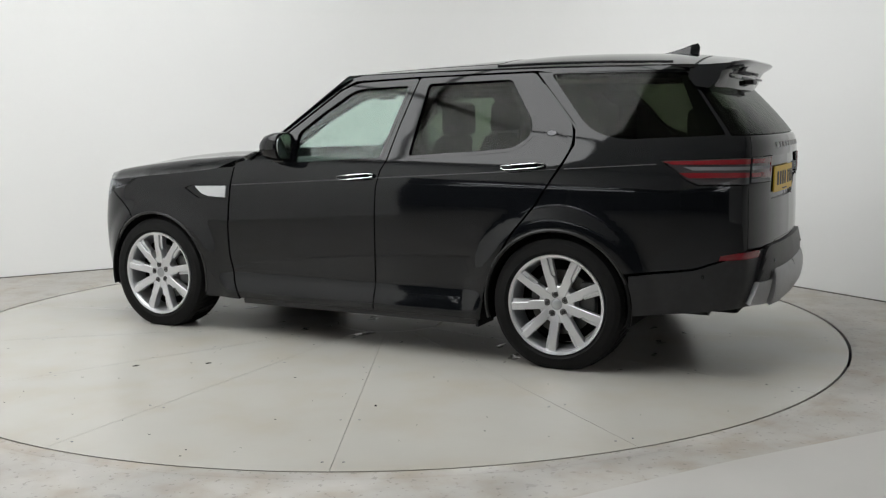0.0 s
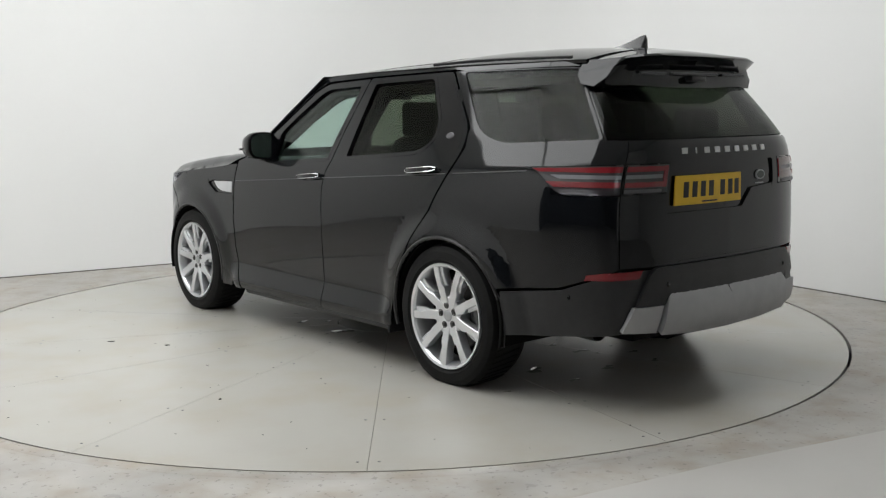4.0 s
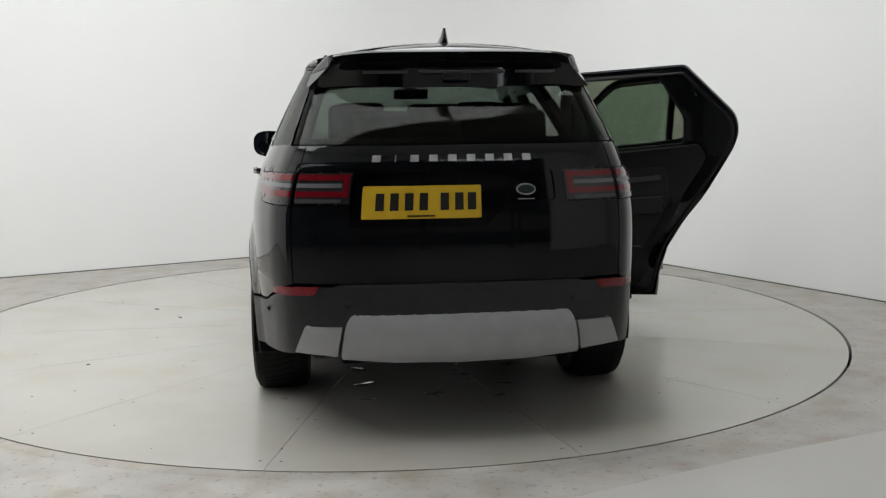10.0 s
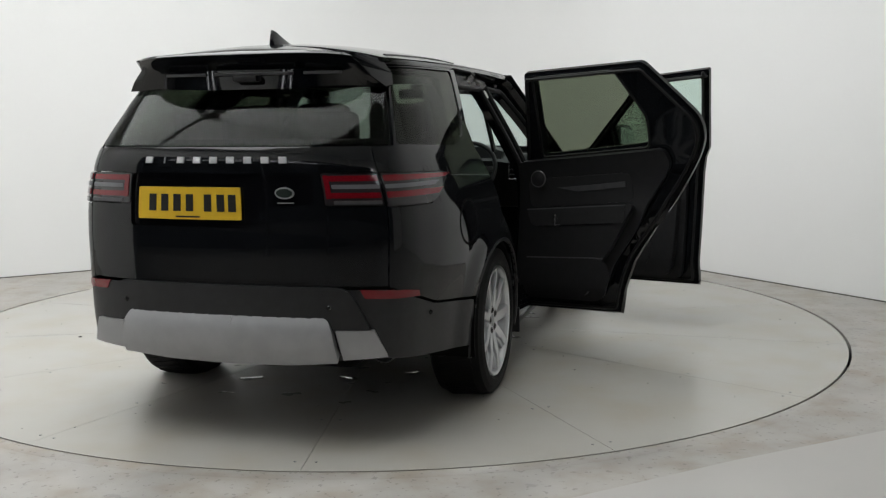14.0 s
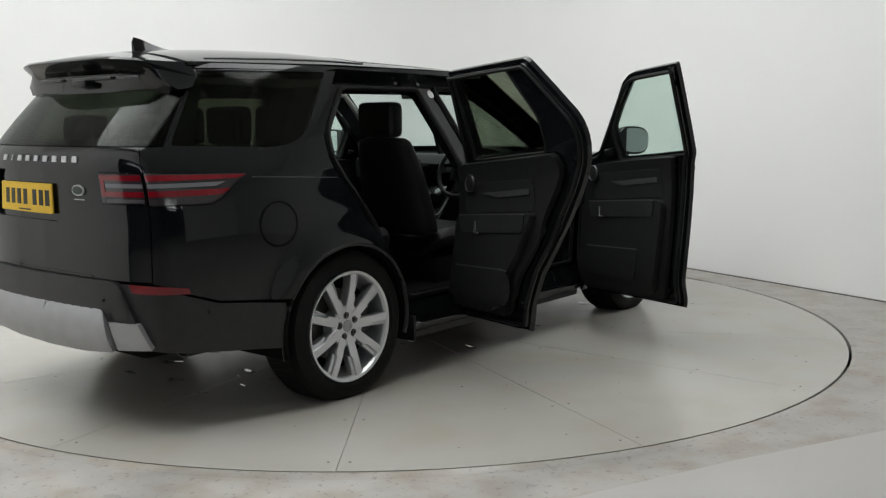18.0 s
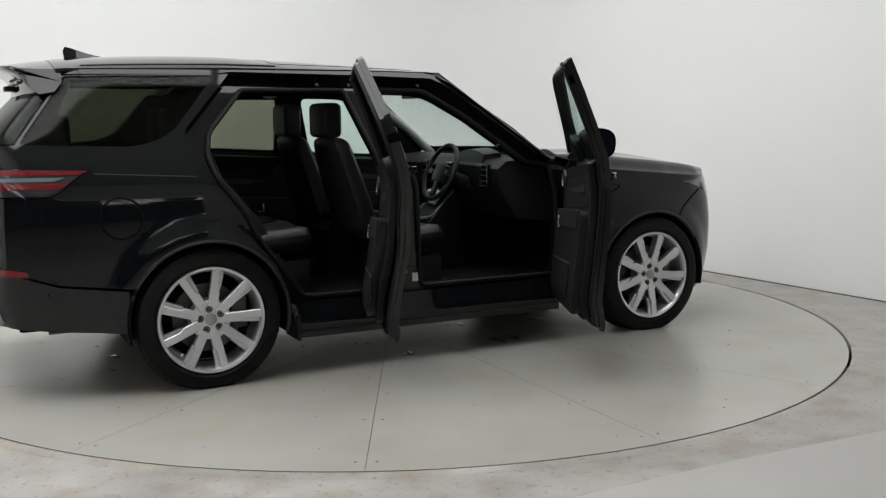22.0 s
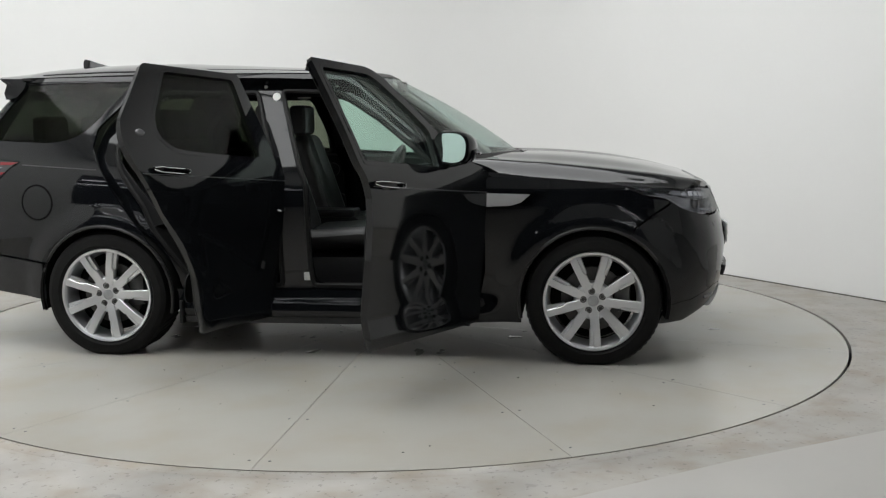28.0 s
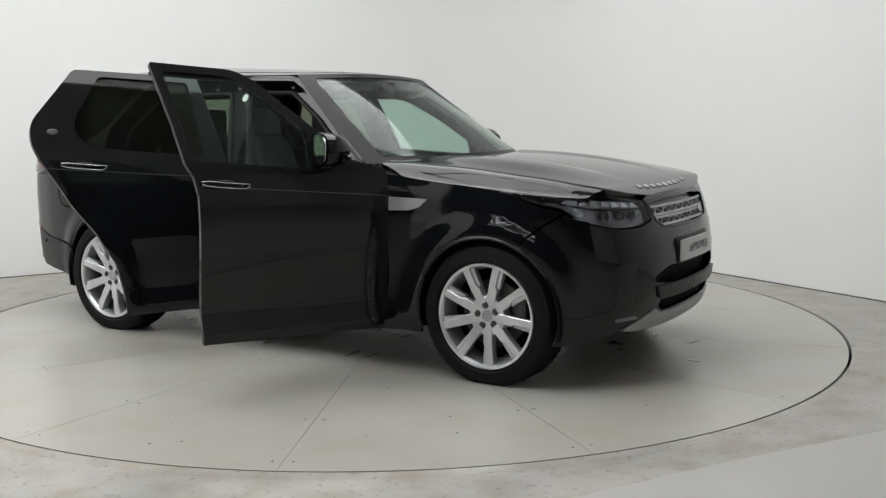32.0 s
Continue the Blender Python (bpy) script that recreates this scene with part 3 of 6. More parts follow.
def hood_edge(y):
    return np.interp(y, [0.60, 0.874, 1.083, 1.416, 1.606, 1.841, 2.057, 2.2, 2.3], [1.128, 1.108, 1.083, 1.053, 1.036, 1.015, 0.998, 0.988, 0.983])


ARC_F = lambda a0, a1: arc(HUB_Y, HUB_Z, ARCH, a0, a1)
ARC_R = lambda a0, a1: arc(-HUB_Y, HUB_Z, ARCH, a0, a1)
DOOR_F = [(0.775, 1.135), (0.800, 0.983), (0.835, 0.72), (0.835, 0.53), (0.80, 0.36), (0.745, 0.245), (-0.275, 0.245), (-0.283, 0.45), (-0.294, 0.85), (-0.303, 1.0),
          (-0.325, 1.10), (-0.362, 1.165), (-0.405, 1.37), (-0.474, 1.655, 0.02), (-0.03, 1.637, 0.10), (0.072, 1.588), (0.228, 1.464), (0.398, 1.331), (0.57, 1.190)]
WIN_F = [(0.318, 1.138, 0.02), (-0.315, 1.175, 0.02), (-0.418, 1.614, 0.03), (-0.035, 1.600, 0.07), (0.205, 1.428), (0.325, 1.328, 0.03)]
DOOR_R = [(-0.278, 0.245), (-1.005, 0.245), (-1.025, 0.40), (-1.075, 0.56), (-1.20, 0.76), (-1.335, 0.925), (-1.480, 1.157, 0.1), (-1.528, 1.26, 0.08), (-1.515, 1.37, 0.08),
          (-1.235, 1.668, 0.03), (-0.479, 1.657, 0.02), (-0.409, 1.37), (-0.366, 1.165), (-0.329, 1.10), (-0.307, 1.0), (-0.298, 0.85), (-0.287, 0.45)]
WIN_R = [(-0.505, 1.187, 0.02), (-0.96, 1.216), (-1.19, 1.236, 0.06), (-1.280, 1.31, 0.06), (-1.275, 1.39, 0.05), (-1.095, 1.634, 0.03), (-0.545, 1.622, 0.03)]


def both(fn):
    for sx in (1, -1):
        fn(sx)


def fender(sx):
    pts = [(0.783, 1.114), (0.808, 0.983), (0.843, 0.72), (0.843, 0.53), (0.808, 0.36), (0.755, 0.235), (1.055, 0.235)]
    pts += ARC_F(196, 62)[1:] + [(1.695, 0.797), (1.80, 0.868), (1.905, 0.926), (1.895, 0.943), (1.78, 0.959), (1.70, 0.988), (1.62, 1.030)]
    pts += [(y, float(hood_edge(y))) for y in (1.5, 1.38, 1.25, 1.1, 0.9)]
    vent = rounded(side([(0.832, 0.993), (1.125, 0.986), (1.195, 0.966), (1.085, 0.903), (0.842, 0.900)], sx), 0.01)
    ob = skin("front_fender", side(pts, sx), body, PAINT, CAR, holes=[vent], flip=True, cell=0.035)
    # the slanted vent with its silver blade
    skin("side_vent", vent, body, GLOSS, ob, "gloss black side vent", off=-0.012, flip=True, gap=-0.002)
    skin("vent_blade", rounded(side([(0.838, 0.989), (1.112, 0.982), (1.052, 0.930), (0.99, 0.912), (0.846, 0.907)], sx), 0.008), body, SILVER, ob,
         "satin silver vent blade", off=0.0, thick=0.012, flip=True)


def quarter(sx):
    pts = [(-1.243, 1.668), (-1.505, 1.392), (-1.525, 1.365), (-1.538, 1.26), (-1.490, 1.157), (-1.343, 0.925), (-1.208, 0.76), (-1.075, 0.545)]
    pts += ARC_R(27, 152)
    loop = side(pts, sx) + [(sx * sy(-1.86), 0.565), (sx * sy(-2.20), 0.600)]
    loop += [(sx * (FULL - abs(rx(x))), z) for x, z in ((0.735, 0.701), (0.735, 1.300), (0.815, 1.306), (0.828, 1.45), (0.843, 1.60))]
    loop += side([(-2.285, 1.655)], sx)
    win = rounded(side([(-1.335, 1.655, 0.02), (-2.268, 1.648, 0.02), (-2.316, 1.45, 0.02), (-2.350, 1.310, 0.02), (-1.78, 1.288, 0.12), (-1.61, 1.343, 0.10)], sx))
    lamp = rounded(tail_lamp_side(sx), 0.006)
    ob = skin("rear_quarter", loop, body, PAINT, CAR, holes=[win, lamp], flip=True, cell=0.035)
    skin("quarter_glass", inset(win, -0.008), body, PRIVACY, ob, "dark privacy glass", off=-0.008, thick=0.004, flip=True, gap=0)
    if sx > 0:
        cap = [(sy(-1.89) + 0.100 * math.cos(a), 0.930 + 0.100 * math.sin(a)) for a in np.linspace(0, 2 * math.pi, 41)[:-1]]
        skin("fuel_flap", cap, body, PAINT, ob, "round fuel filler flap", off=0.0015, thick=0.006, flip=True)
        ringl = [(sy(-1.89) + 0.109 * math.cos(a), 0.930 + 0.109 * math.sin(a)) for a in np.linspace(0, 2 * math.pi, 41)[:-1]]
        skin("flap_gap", ringl, body, GAPMAT, ob, holes=[cap], off=0.0006, thick=0.002, flip=True, gap=-0.001, lip=0)
    # highlight of the shoulder crease, put in as a thin grey strip
    zl = lambda y: 0.990 + (0.8 - y) * 0.0585 + 0.003
    skin("shoulder_crease_glint", side([(-1.50, zl(-1.50) - 0.002), (-2.0, zl(-2.0) - 0.002), (-2.0, zl(-2.0) + 0.002), (-1.50, zl(-1.50) + 0.002)], sx), body, GREYTRIM, ob, off=0.0012, thick=0.003, flip=True, gap=0, lip=0)
    pil = [(sx * (FULL - abs(rx(0.74))), 1.30), (sx * (FULL - abs(rx(0.77))), 1.61)] + side([(-2.20, 1.63), (-2.235, 1.30)], sx)
    skin("tail_pillar_lining", pil, body, PLASTIC, CAR, "dark lining of the rearmost pillar", off=-0.03, flip=True, thick=0.01)
    # tail lamp, the part on the body's side
    lob = skin("tail_lamp_outer", lamp, body, SMOKE, CAR, "dark smoked tail lamp with red bars", off=0.006, flip=True, thick=0.03)
    L = FULL - abs(rx(0.735))
    for name, zz, col, tip in (("red_bar", (1.153, 1.180), RED, -2.03), ("pale_bar", (1.123, 1.141), WHITELENS, -2.14), ("red_bar", (1.084, 1.110), RED, -2.12), ("clear_bar", (1.052, 1.070), SMOKE, -2.2)):
        l = [(sx * (L - 0.01), zz[0]), (sx * (L - 0.01), zz[1]), (sx * sy(tip), zz[1] - 0.012 * (zz[1] > 1.15)), (sx * sy(tip - 0.05), zz[0])]
        skin(name, rounded(l, 0.006), body, col, lob, off=0.0085, flip=True, thick=0.006, gap=0)


def tail_lamp_side(sx):
    L = FULL - abs(rx(0.735))
    return [(sx * (L - 0.004), 1.046), (sx * (L - 0.004), 1.190), (sx * sy(-2.02), 1.176), (sx * sy(-2.10), 1.128), (sx * sy(-2.16), 1.075), (sx * sy(-2.22), 1.046)]


def sill(sx):
    pts = [(0.745, 0.238), (0.755, 0.19), (-1.0, 0.19), (-1.0, 0.238)]
    skin("sill", side(pts, sx), body, BUMPER, CAR, "black lower sill", off=-0.028, flip=True, thick=0.05)
    skin("sill_panel", side([(0.80, 0.236), (0.80, 0.41), (-1.02, 0.41), (-1.0, 0.236)], sx), body, PAINT, CAR, "gloss black sill below the doors", off=-0.028, flip=True, thick=0.03, gap=0, lip=0.008)


def rail(sx):
    pts = [(0.585, 1.192), (0.404, 1.339), (0.234, 1.472), (0.078, 1.596), (-0.02, 1.646), (-0.485, 1.663), (-1.235, 1.676), (-1.335, 1.662), (-2.31, 1.660), (-2.28, 1.688), (-1.2, 1.692), (-0.4, 1.690),
           (-0.06, 1.684), (0.02, 1.668), (0.10, 1.622), (0.27, 1.492), (0.374, 1.404), (0.454, 1.341), (0.64, 1.200), (0.69, 1.155)]
    skin("roof_rail", side(pts, sx), body, PAINT, CAR, flip=True, cell=0.04, thick=0.085)


both(fender)
both(quarter)
both(sill)
both(rail)

HINGE_F, HINGE_R = (0.922, 0.808, 0.60), (0.971, -0.412, 0.60)


def local(ob, hinge, sx):
    """Moves a mesh built in the car's space under its door."""
    ob.data.transform(Matrix.Translation((-sx * hinge[0], -hinge[1], -hinge[2])))
    return ob


def door(sx, frontdoor):
    hinge = HINGE_F if frontdoor else HINGE_R
    loop = rounded(side(DOOR_F if frontdoor else DOOR_R, sx), 0.0)
    win = rounded(side(WIN_F if frontdoor else WIN_R, sx), 0.0)
    o = (sx * hinge[0], hinge[1], hinge[2])
    d = skin("front_door" if frontdoor else "rear_door", loop, body, PAINT, CAR, holes=[win], flip=True, cell=0.04, origin=o, thick=0.03)

    def sub(name, lp, material, label="", **kw):
        ob = skin(name, lp, body, material, d, label, flip=True, origin=o, **kw)
        ob.location = (0, 0, 0)
        return ob
    sub("window_glass", inset(win, -0.012), CLEAR if frontdoor else PRIVACY, "clear greenish glass" if frontdoor else "dark privacy glass", off=-0.014, thick=0.004, gap=0)
    # door shell and lining
    inner = inset(loop, 0.018)
    winin = inset(win, -0.006) if frontdoor else rounded(side([(-0.500, 1.184, 0.02), (-1.195, 1.224, 0.03), (-1.208, 1.385, 0.03), (-1.062, 1.634, 0.03), (-0.540, 1.626, 0.03)], sx))
    sub("door_shell", inner, PAINT, "gloss black inner shell", holes=[winin], off=-0.026, thick=0.026, gap=0)
    rope("door_seal", inset(loop, 0.034), body, SEAL, d, "black rubber seal", -0.055, 0.010, origin=o)
    rope("window_seal", inset(winin, -0.004), body, SEAL, d, "black rubber window seal", -0.050, 0.009, origin=o)
    if frontdoor:
        card = [(0.70, 1.09), (0.70, 0.36), (0.62, 0.30), (-0.16, 0.30), (-0.20, 0.40), (-0.215, 1.10), (-0.25, 1.165), (0.34, 1.128)]
    else:
        card = [(-0.34, 1.165), (-0.33, 0.34), (-0.90, 0.34), (-0.96, 0.55), (-1.14, 0.82), (-1.33, 1.13), (-1.30, 1.225), (-1.12, 1.212)]
    sub("door_card", rounded(side(card, sx), 0.05), PLASTIC, "black moulded door lining", off=-0.050, thick=0.046, gap=0, lip=0.012)
    a, b = (0.60, -0.12) if frontdoor else (-0.40, -1.08)
    sub("lining_inset", rounded(side([(a, 1.045), (b, 1.085), (b - 0.02, 0.90), (a - 0.02, 0.855)], sx), 0.05), LEATHER, "stitched leather inset", off=-0.088, thick=0.012, gap=0, lip=0.004)
    sub("pull_strip", rounded(side([(a - 0.20, 0.985), (b + 0.03, 1.030), (b + 0.03, 0.990), (a - 0.34, 0.960)], sx), 0.008), GREYTRIM, "grey metal strip", off=-0.098, thick=0.010, gap=0, lip=0.004)
    if frontdoor:
        low = [(0.66, 0.835), (0.65, 0.40), (0.60, 0.335), (-0.09, 0.335), (-0.15, 0.42), (-0.175, 0.875)]
    else:
        low = [(-0.385, 0.845), (-0.375, 0.37), (-0.84, 0.37), (-0.90, 0.52), (-1.03, 0.74), (-1.13, 0.885)]
    sub("lower_lining", rounded(side(low, sx), 0.06), PLASTIC, "black moulded lower lining with armrest ledge", off=-0.048, thick=0.092, gap=0, lip=-0.0)
    sub("armrest", rounded(side([(a - 0.02, 0.838), (b + 0.01, 0.872), (b + 0.02, 0.775), (a - 0.06, 0.745)], sx), 0.03), LEATHER, "padded black armrest", off=-0.136, thick=0.012, gap=0, lip=0.006)
    sub("armrest_line", rounded(side([(a - 0.02, 0.847), (b + 0.01, 0.880), (b + 0.01, 0.872), (a - 0.02, 0.838)], sx), 0.002), GREYTRIM, "thin grey line", off=-0.1385, thick=0.006, gap=0, lip=0.001)
    sub("door_pocket", rounded(side([(a - 0.02, 0.548), (b + 0.14, 0.56), (b + 0.14, 0.400), (a - 0.04, 0.395)], sx), 0.05), PLASTIC, "map pocket", off=-0.136, thick=0.010, gap=0, lip=0.006)
    sub("pocket_line", rounded(side([(a - 0.03, 0.556), (b + 0.15, 0.568), (b + 0.15, 0.561), (a - 0.03, 0.549)], sx), 0.002), GREYTRIM, "thin grey line", off=-0.1385, thick=0.006, gap=0, lip=0.001)
    yk = 0.57 if frontdoor else -0.48
    for nm, prof, mt, lab in (("speaker_ring", [(0.050, 0.0), (0.050, 0.009), (0.0475, 0.011), (0.0455, 0.006), (0.050, 0.0)], GREYTRIM, "thin bright speaker ring"), ("speaker_grille", [(0.0001, 0.008), (0.038, 0.006), (0.0465, 0.003), (0.0465, -0.02), (0.0001, -0.02)], TRIM, "black speaker grille")):
        bm = bmesh.new()
        add_lathe(bm, prof, 32)
        zk = 1.03
        p = body(sy(yk), zk)
        bmesh.ops.transform(bm, matrix=Matrix.Translation((sx * (float(p[0]) - 0.108), yk, zk)) @ Matrix.Scale(-sx, 4, (1, 0, 0)), verts=bm.verts)
        local(part(nm, bm, mt, d, lab), hinge, sx)
    bm = bmesh.new()
    p = body(sy(yk - 0.16), 0.81)
    add_box(bm, sx * (float(p[0]) - 0.164), yk - 0.15, 0.785, 0.012, 0.014, 0.066, 0.005, m=None)
    add_box(bm, sx * (float(p[0]) - 0.164), yk - 0.168, 0.755, 0.012, 0.040, 0.012, 0.005, m=None)
    local(part("inner_handle", bm, CHROME, d, "chrome inner handle"), hinge, sx)
    # outer handle
    ha, hb, hz = (-0.042, -0.292, 1.060) if frontdoor else (-1.128, -1.385, 1.135)
    bm = bmesh.new()
    rings = []
    for k in range(9):
        t = k / 8
        y = ha + (hb - ha) * t
        p = body(sy(y), hz)
        x = float(p[0]) + 0.012 + 0.026 * math.sin(math.pi * min(1, max(0, t))) ** 0.5
        z = hz + 0.021 * t - 0.006 + (0.006 if t < 0.1 else 0)
        h = 0.017 if 0 < k < 8 else 0.008
        rings.append([(sx * (x - 0.008), y, z - h), (sx * (x + 0.006), y, z - h * 0.8), (sx * (x + 0.006), y, z + h * 0.8), (sx * (x - 0.008), y, z + h)])
    add_loft(bm, rings)
    local(part("door_handle", bm, GLOSS, d, "gloss black pull handle with bright edges"), hinge, sx)
    up = [(r[2][0] + sx * 0.001, r[2][1], r[2][2] - 0.001) for r in rings]
    dn = [(r[1][0] + sx * 0.001, r[1][1], r[1][2] + 0.001) for r in rings]
    bm = bmesh.new()
    add_tube(bm, up + dn[::-1] + [up[0]], 0.0023, 6)
    local(part("handle_edge", bm, CHROME, d, "bright chrome handle edge"), hinge, sx)
    bm = bmesh.new()
    p = body(sy((ha + hb) / 2), hz - 0.005)
    bmesh.ops.create_uvsphere(bm, u_segments=20, v_segments=10, radius=1.0,
                              matrix=Matrix.Translation((sx * (p[0] - 0.004), (ha + hb) / 2, hz - 0.008)) @ Matrix.Diagonal((0.008, 0.075, 0.034, 1)))
    local(part("handle_recess", bm, GLOSS, d), hinge, sx)
    # thin grey strip along the shoulder, painting the highlight on the body crease
    y0, y1 = (0.79, -0.285) if frontdoor else (-0.30, -1.45)
    zl = lambda y: 0.990 + (0.8 - y) * 0.0585 + 0.003
    sub("shoulder_crease_glint", side([(y0, zl(y0) - 0.002), (y1, zl(y1) - 0.002), (y1, zl(y1) + 0.002), (y0, zl(y0) + 0.002)], sx), GREYTRIM, off=0.0012, thick=0.003, gap=0, lip=0)
    # window frame trim
    sub("window_trim", inset(win, -0.016), GLOSS, "gloss black window trim", holes=[inset(win, 0.004)], off=0.0015, thick=0.02, gap=0, lip=0.001)
    if not frontdoor:
        sub("pillar_trim", rounded(side([(-1.125, 1.645), (-1.225, 1.652), (-1.488, 1.38), (-1.497, 1.26), (-1.45, 1.20), (-1.31, 1.235), (-1.302, 1.30), (-1.296, 1.40)], sx), 0.02), GLOSS,
            "gloss black pillar cover", off=0.0022, thick=0.01)
        bm = bmesh.new()
        add_lathe(bm, [(0.0001, 0.006), (0.020, 0.006), (0.026, 0.0), (0.0001, 0.0)], 28)
        p = body(sy(-1.40), 1.32)
        bmesh.ops.transform(bm, matrix=Matrix.Translation((sx * (p[0] + 0.002), -1.40, 1.32)) @ pose(0, 0, 0, 0, -24 * sx, 0) @ Matrix.Diagonal((sx, 1.25, 0.72, 1)), verts=bm.verts)
        local(part("oval_badge", bm, GREYTRIM, d, "small oval badge"), hinge, sx)
    else:
        # mirror
        bm = bmesh.new()
        rings = []
        for k, (t, sc) in enumerate(((0.0, 0.55), (0.06, 0.86), (0.13, 0.98), (0.19, 1.0), (0.205, 0.97))):
            ring = []
            for a in range(24):
                an = 2 * math.pi * a / 24
                cx, cz = math.copysign(abs(math.cos(an)) ** 0.72, math.cos(an)), math.copysign(abs(math.sin(an)) ** 0.72, math.sin(an))
                ring.append((sx * (0.990 + 0.114 * sc * cx), 0.485 - 0.75 * t, 1.245 + 0.090 * sc * cz - 0.02 * (1 - sc)))
            rings.append(ring)
        add_loft(bm, rings)
        local(part("door_mirror", bm, GLOSS, d, "gloss black door mirror"), hinge, sx)
        bm = bmesh.new()
        ring = []
        for a in range(24):
            an = 2 * math.pi * a / 24
            cx, cz = math.copysign(abs(math.cos(an)) ** 0.74, math.cos(an)), math.copysign(abs(math.sin(an)) ** 0.74, math.sin(an))
            ring.append((sx * (0.990 + 0.099 * cx), 0.3265 - 0.008 * cx, 1.245 + 0.077 * cz))
        add_loft(bm, [ring, [(x, y + 0.004, z) for x, y, z in ring]])
        local(part("mirror_glass", bm, MIRROR, d, "mirror glass"), hinge, sx)
        bm = bmesh.new()
        add_box(bm, sx * 0.91, 0.40, 1.165, 0.14, 0.09, 0.045, 0.015)
        local(part("mirror_arm", bm, GLOSS, d), hinge, sx)
        bm = bmesh.new()
        add_box(bm, sx * 1.055, 0.455, 1.222, 0.10, 0.02, 0.014, 0.005)
        local(part("mirror_indicator", bm, CHROME, d, "bright indicator strip"), hinge, sx)
        sub("mirror_sail", rounded(side([(0.326, 1.145), (0.334, 1.322), (0.40, 1.285), (0.55, 1.165), (0.56, 1.145)], sx), 0.01), GLOSS, off=0.003, thick=0.01)
    return d


DOORS = {(sx, f): door(sx, f) for sx in (1, -1) for f in (True, False)}


# ---- bonnet, roof, windscreen ----
def hood_surf(x, y):
    x, y = np.asarray(x, float), np.asarray(y, float)
    xe = np.interp(y, [0.6, 1.0, 1.6, 1.9, 2.05, 2.15, 2.25], [0.93, 0.93, 0.915, 0.88, 0.80, 0.67, 0.48])
    zc = np.interp(y, HOOD_Y, HOOD_Z)
    t = np.clip(np.abs(x) / xe, 0, 1.2)
    ze = hood_edge(y)
    zs = np.minimum(ze + np.interp(y, [0.7, 1.2, 1.8, 2.1, 2.25], [0.062, 0.072, 0.062, 0.045, 0.03]), zc)
    k = np.clip((t - 0.90) / 0.10, 0, 1)
    z = zc - (zc - zs) * t ** 2.4 - (zs - ze) * k ** 2.0
    z = z + 0.012 * smoothstep(0.30, 0.42, np.abs(x)) * (1 - smoothstep(0.5, 0.75, np.abs(x))) * smoothstep(2.1, 1.5, y)
    return np.stack([x, y, z], -1)


hood_line = spline([(0.6, 1.165), (0.843, 1.185), (1.086, 1.187), (1.329, 1.175), (1.571, 1.150), (1.814, 1.112), (1.95, 1.080), (2.057, 1.044), (2.12, 1.014), (2.17, 0.983), (2.26, 0.915)], 6)
HOOD_Y, HOOD_Z = hood_line[:, 0], hood_line[:, 1]


def cowl(x):
    return 0.745 + 0.275 * (1 - (x / 0.88) ** 2)


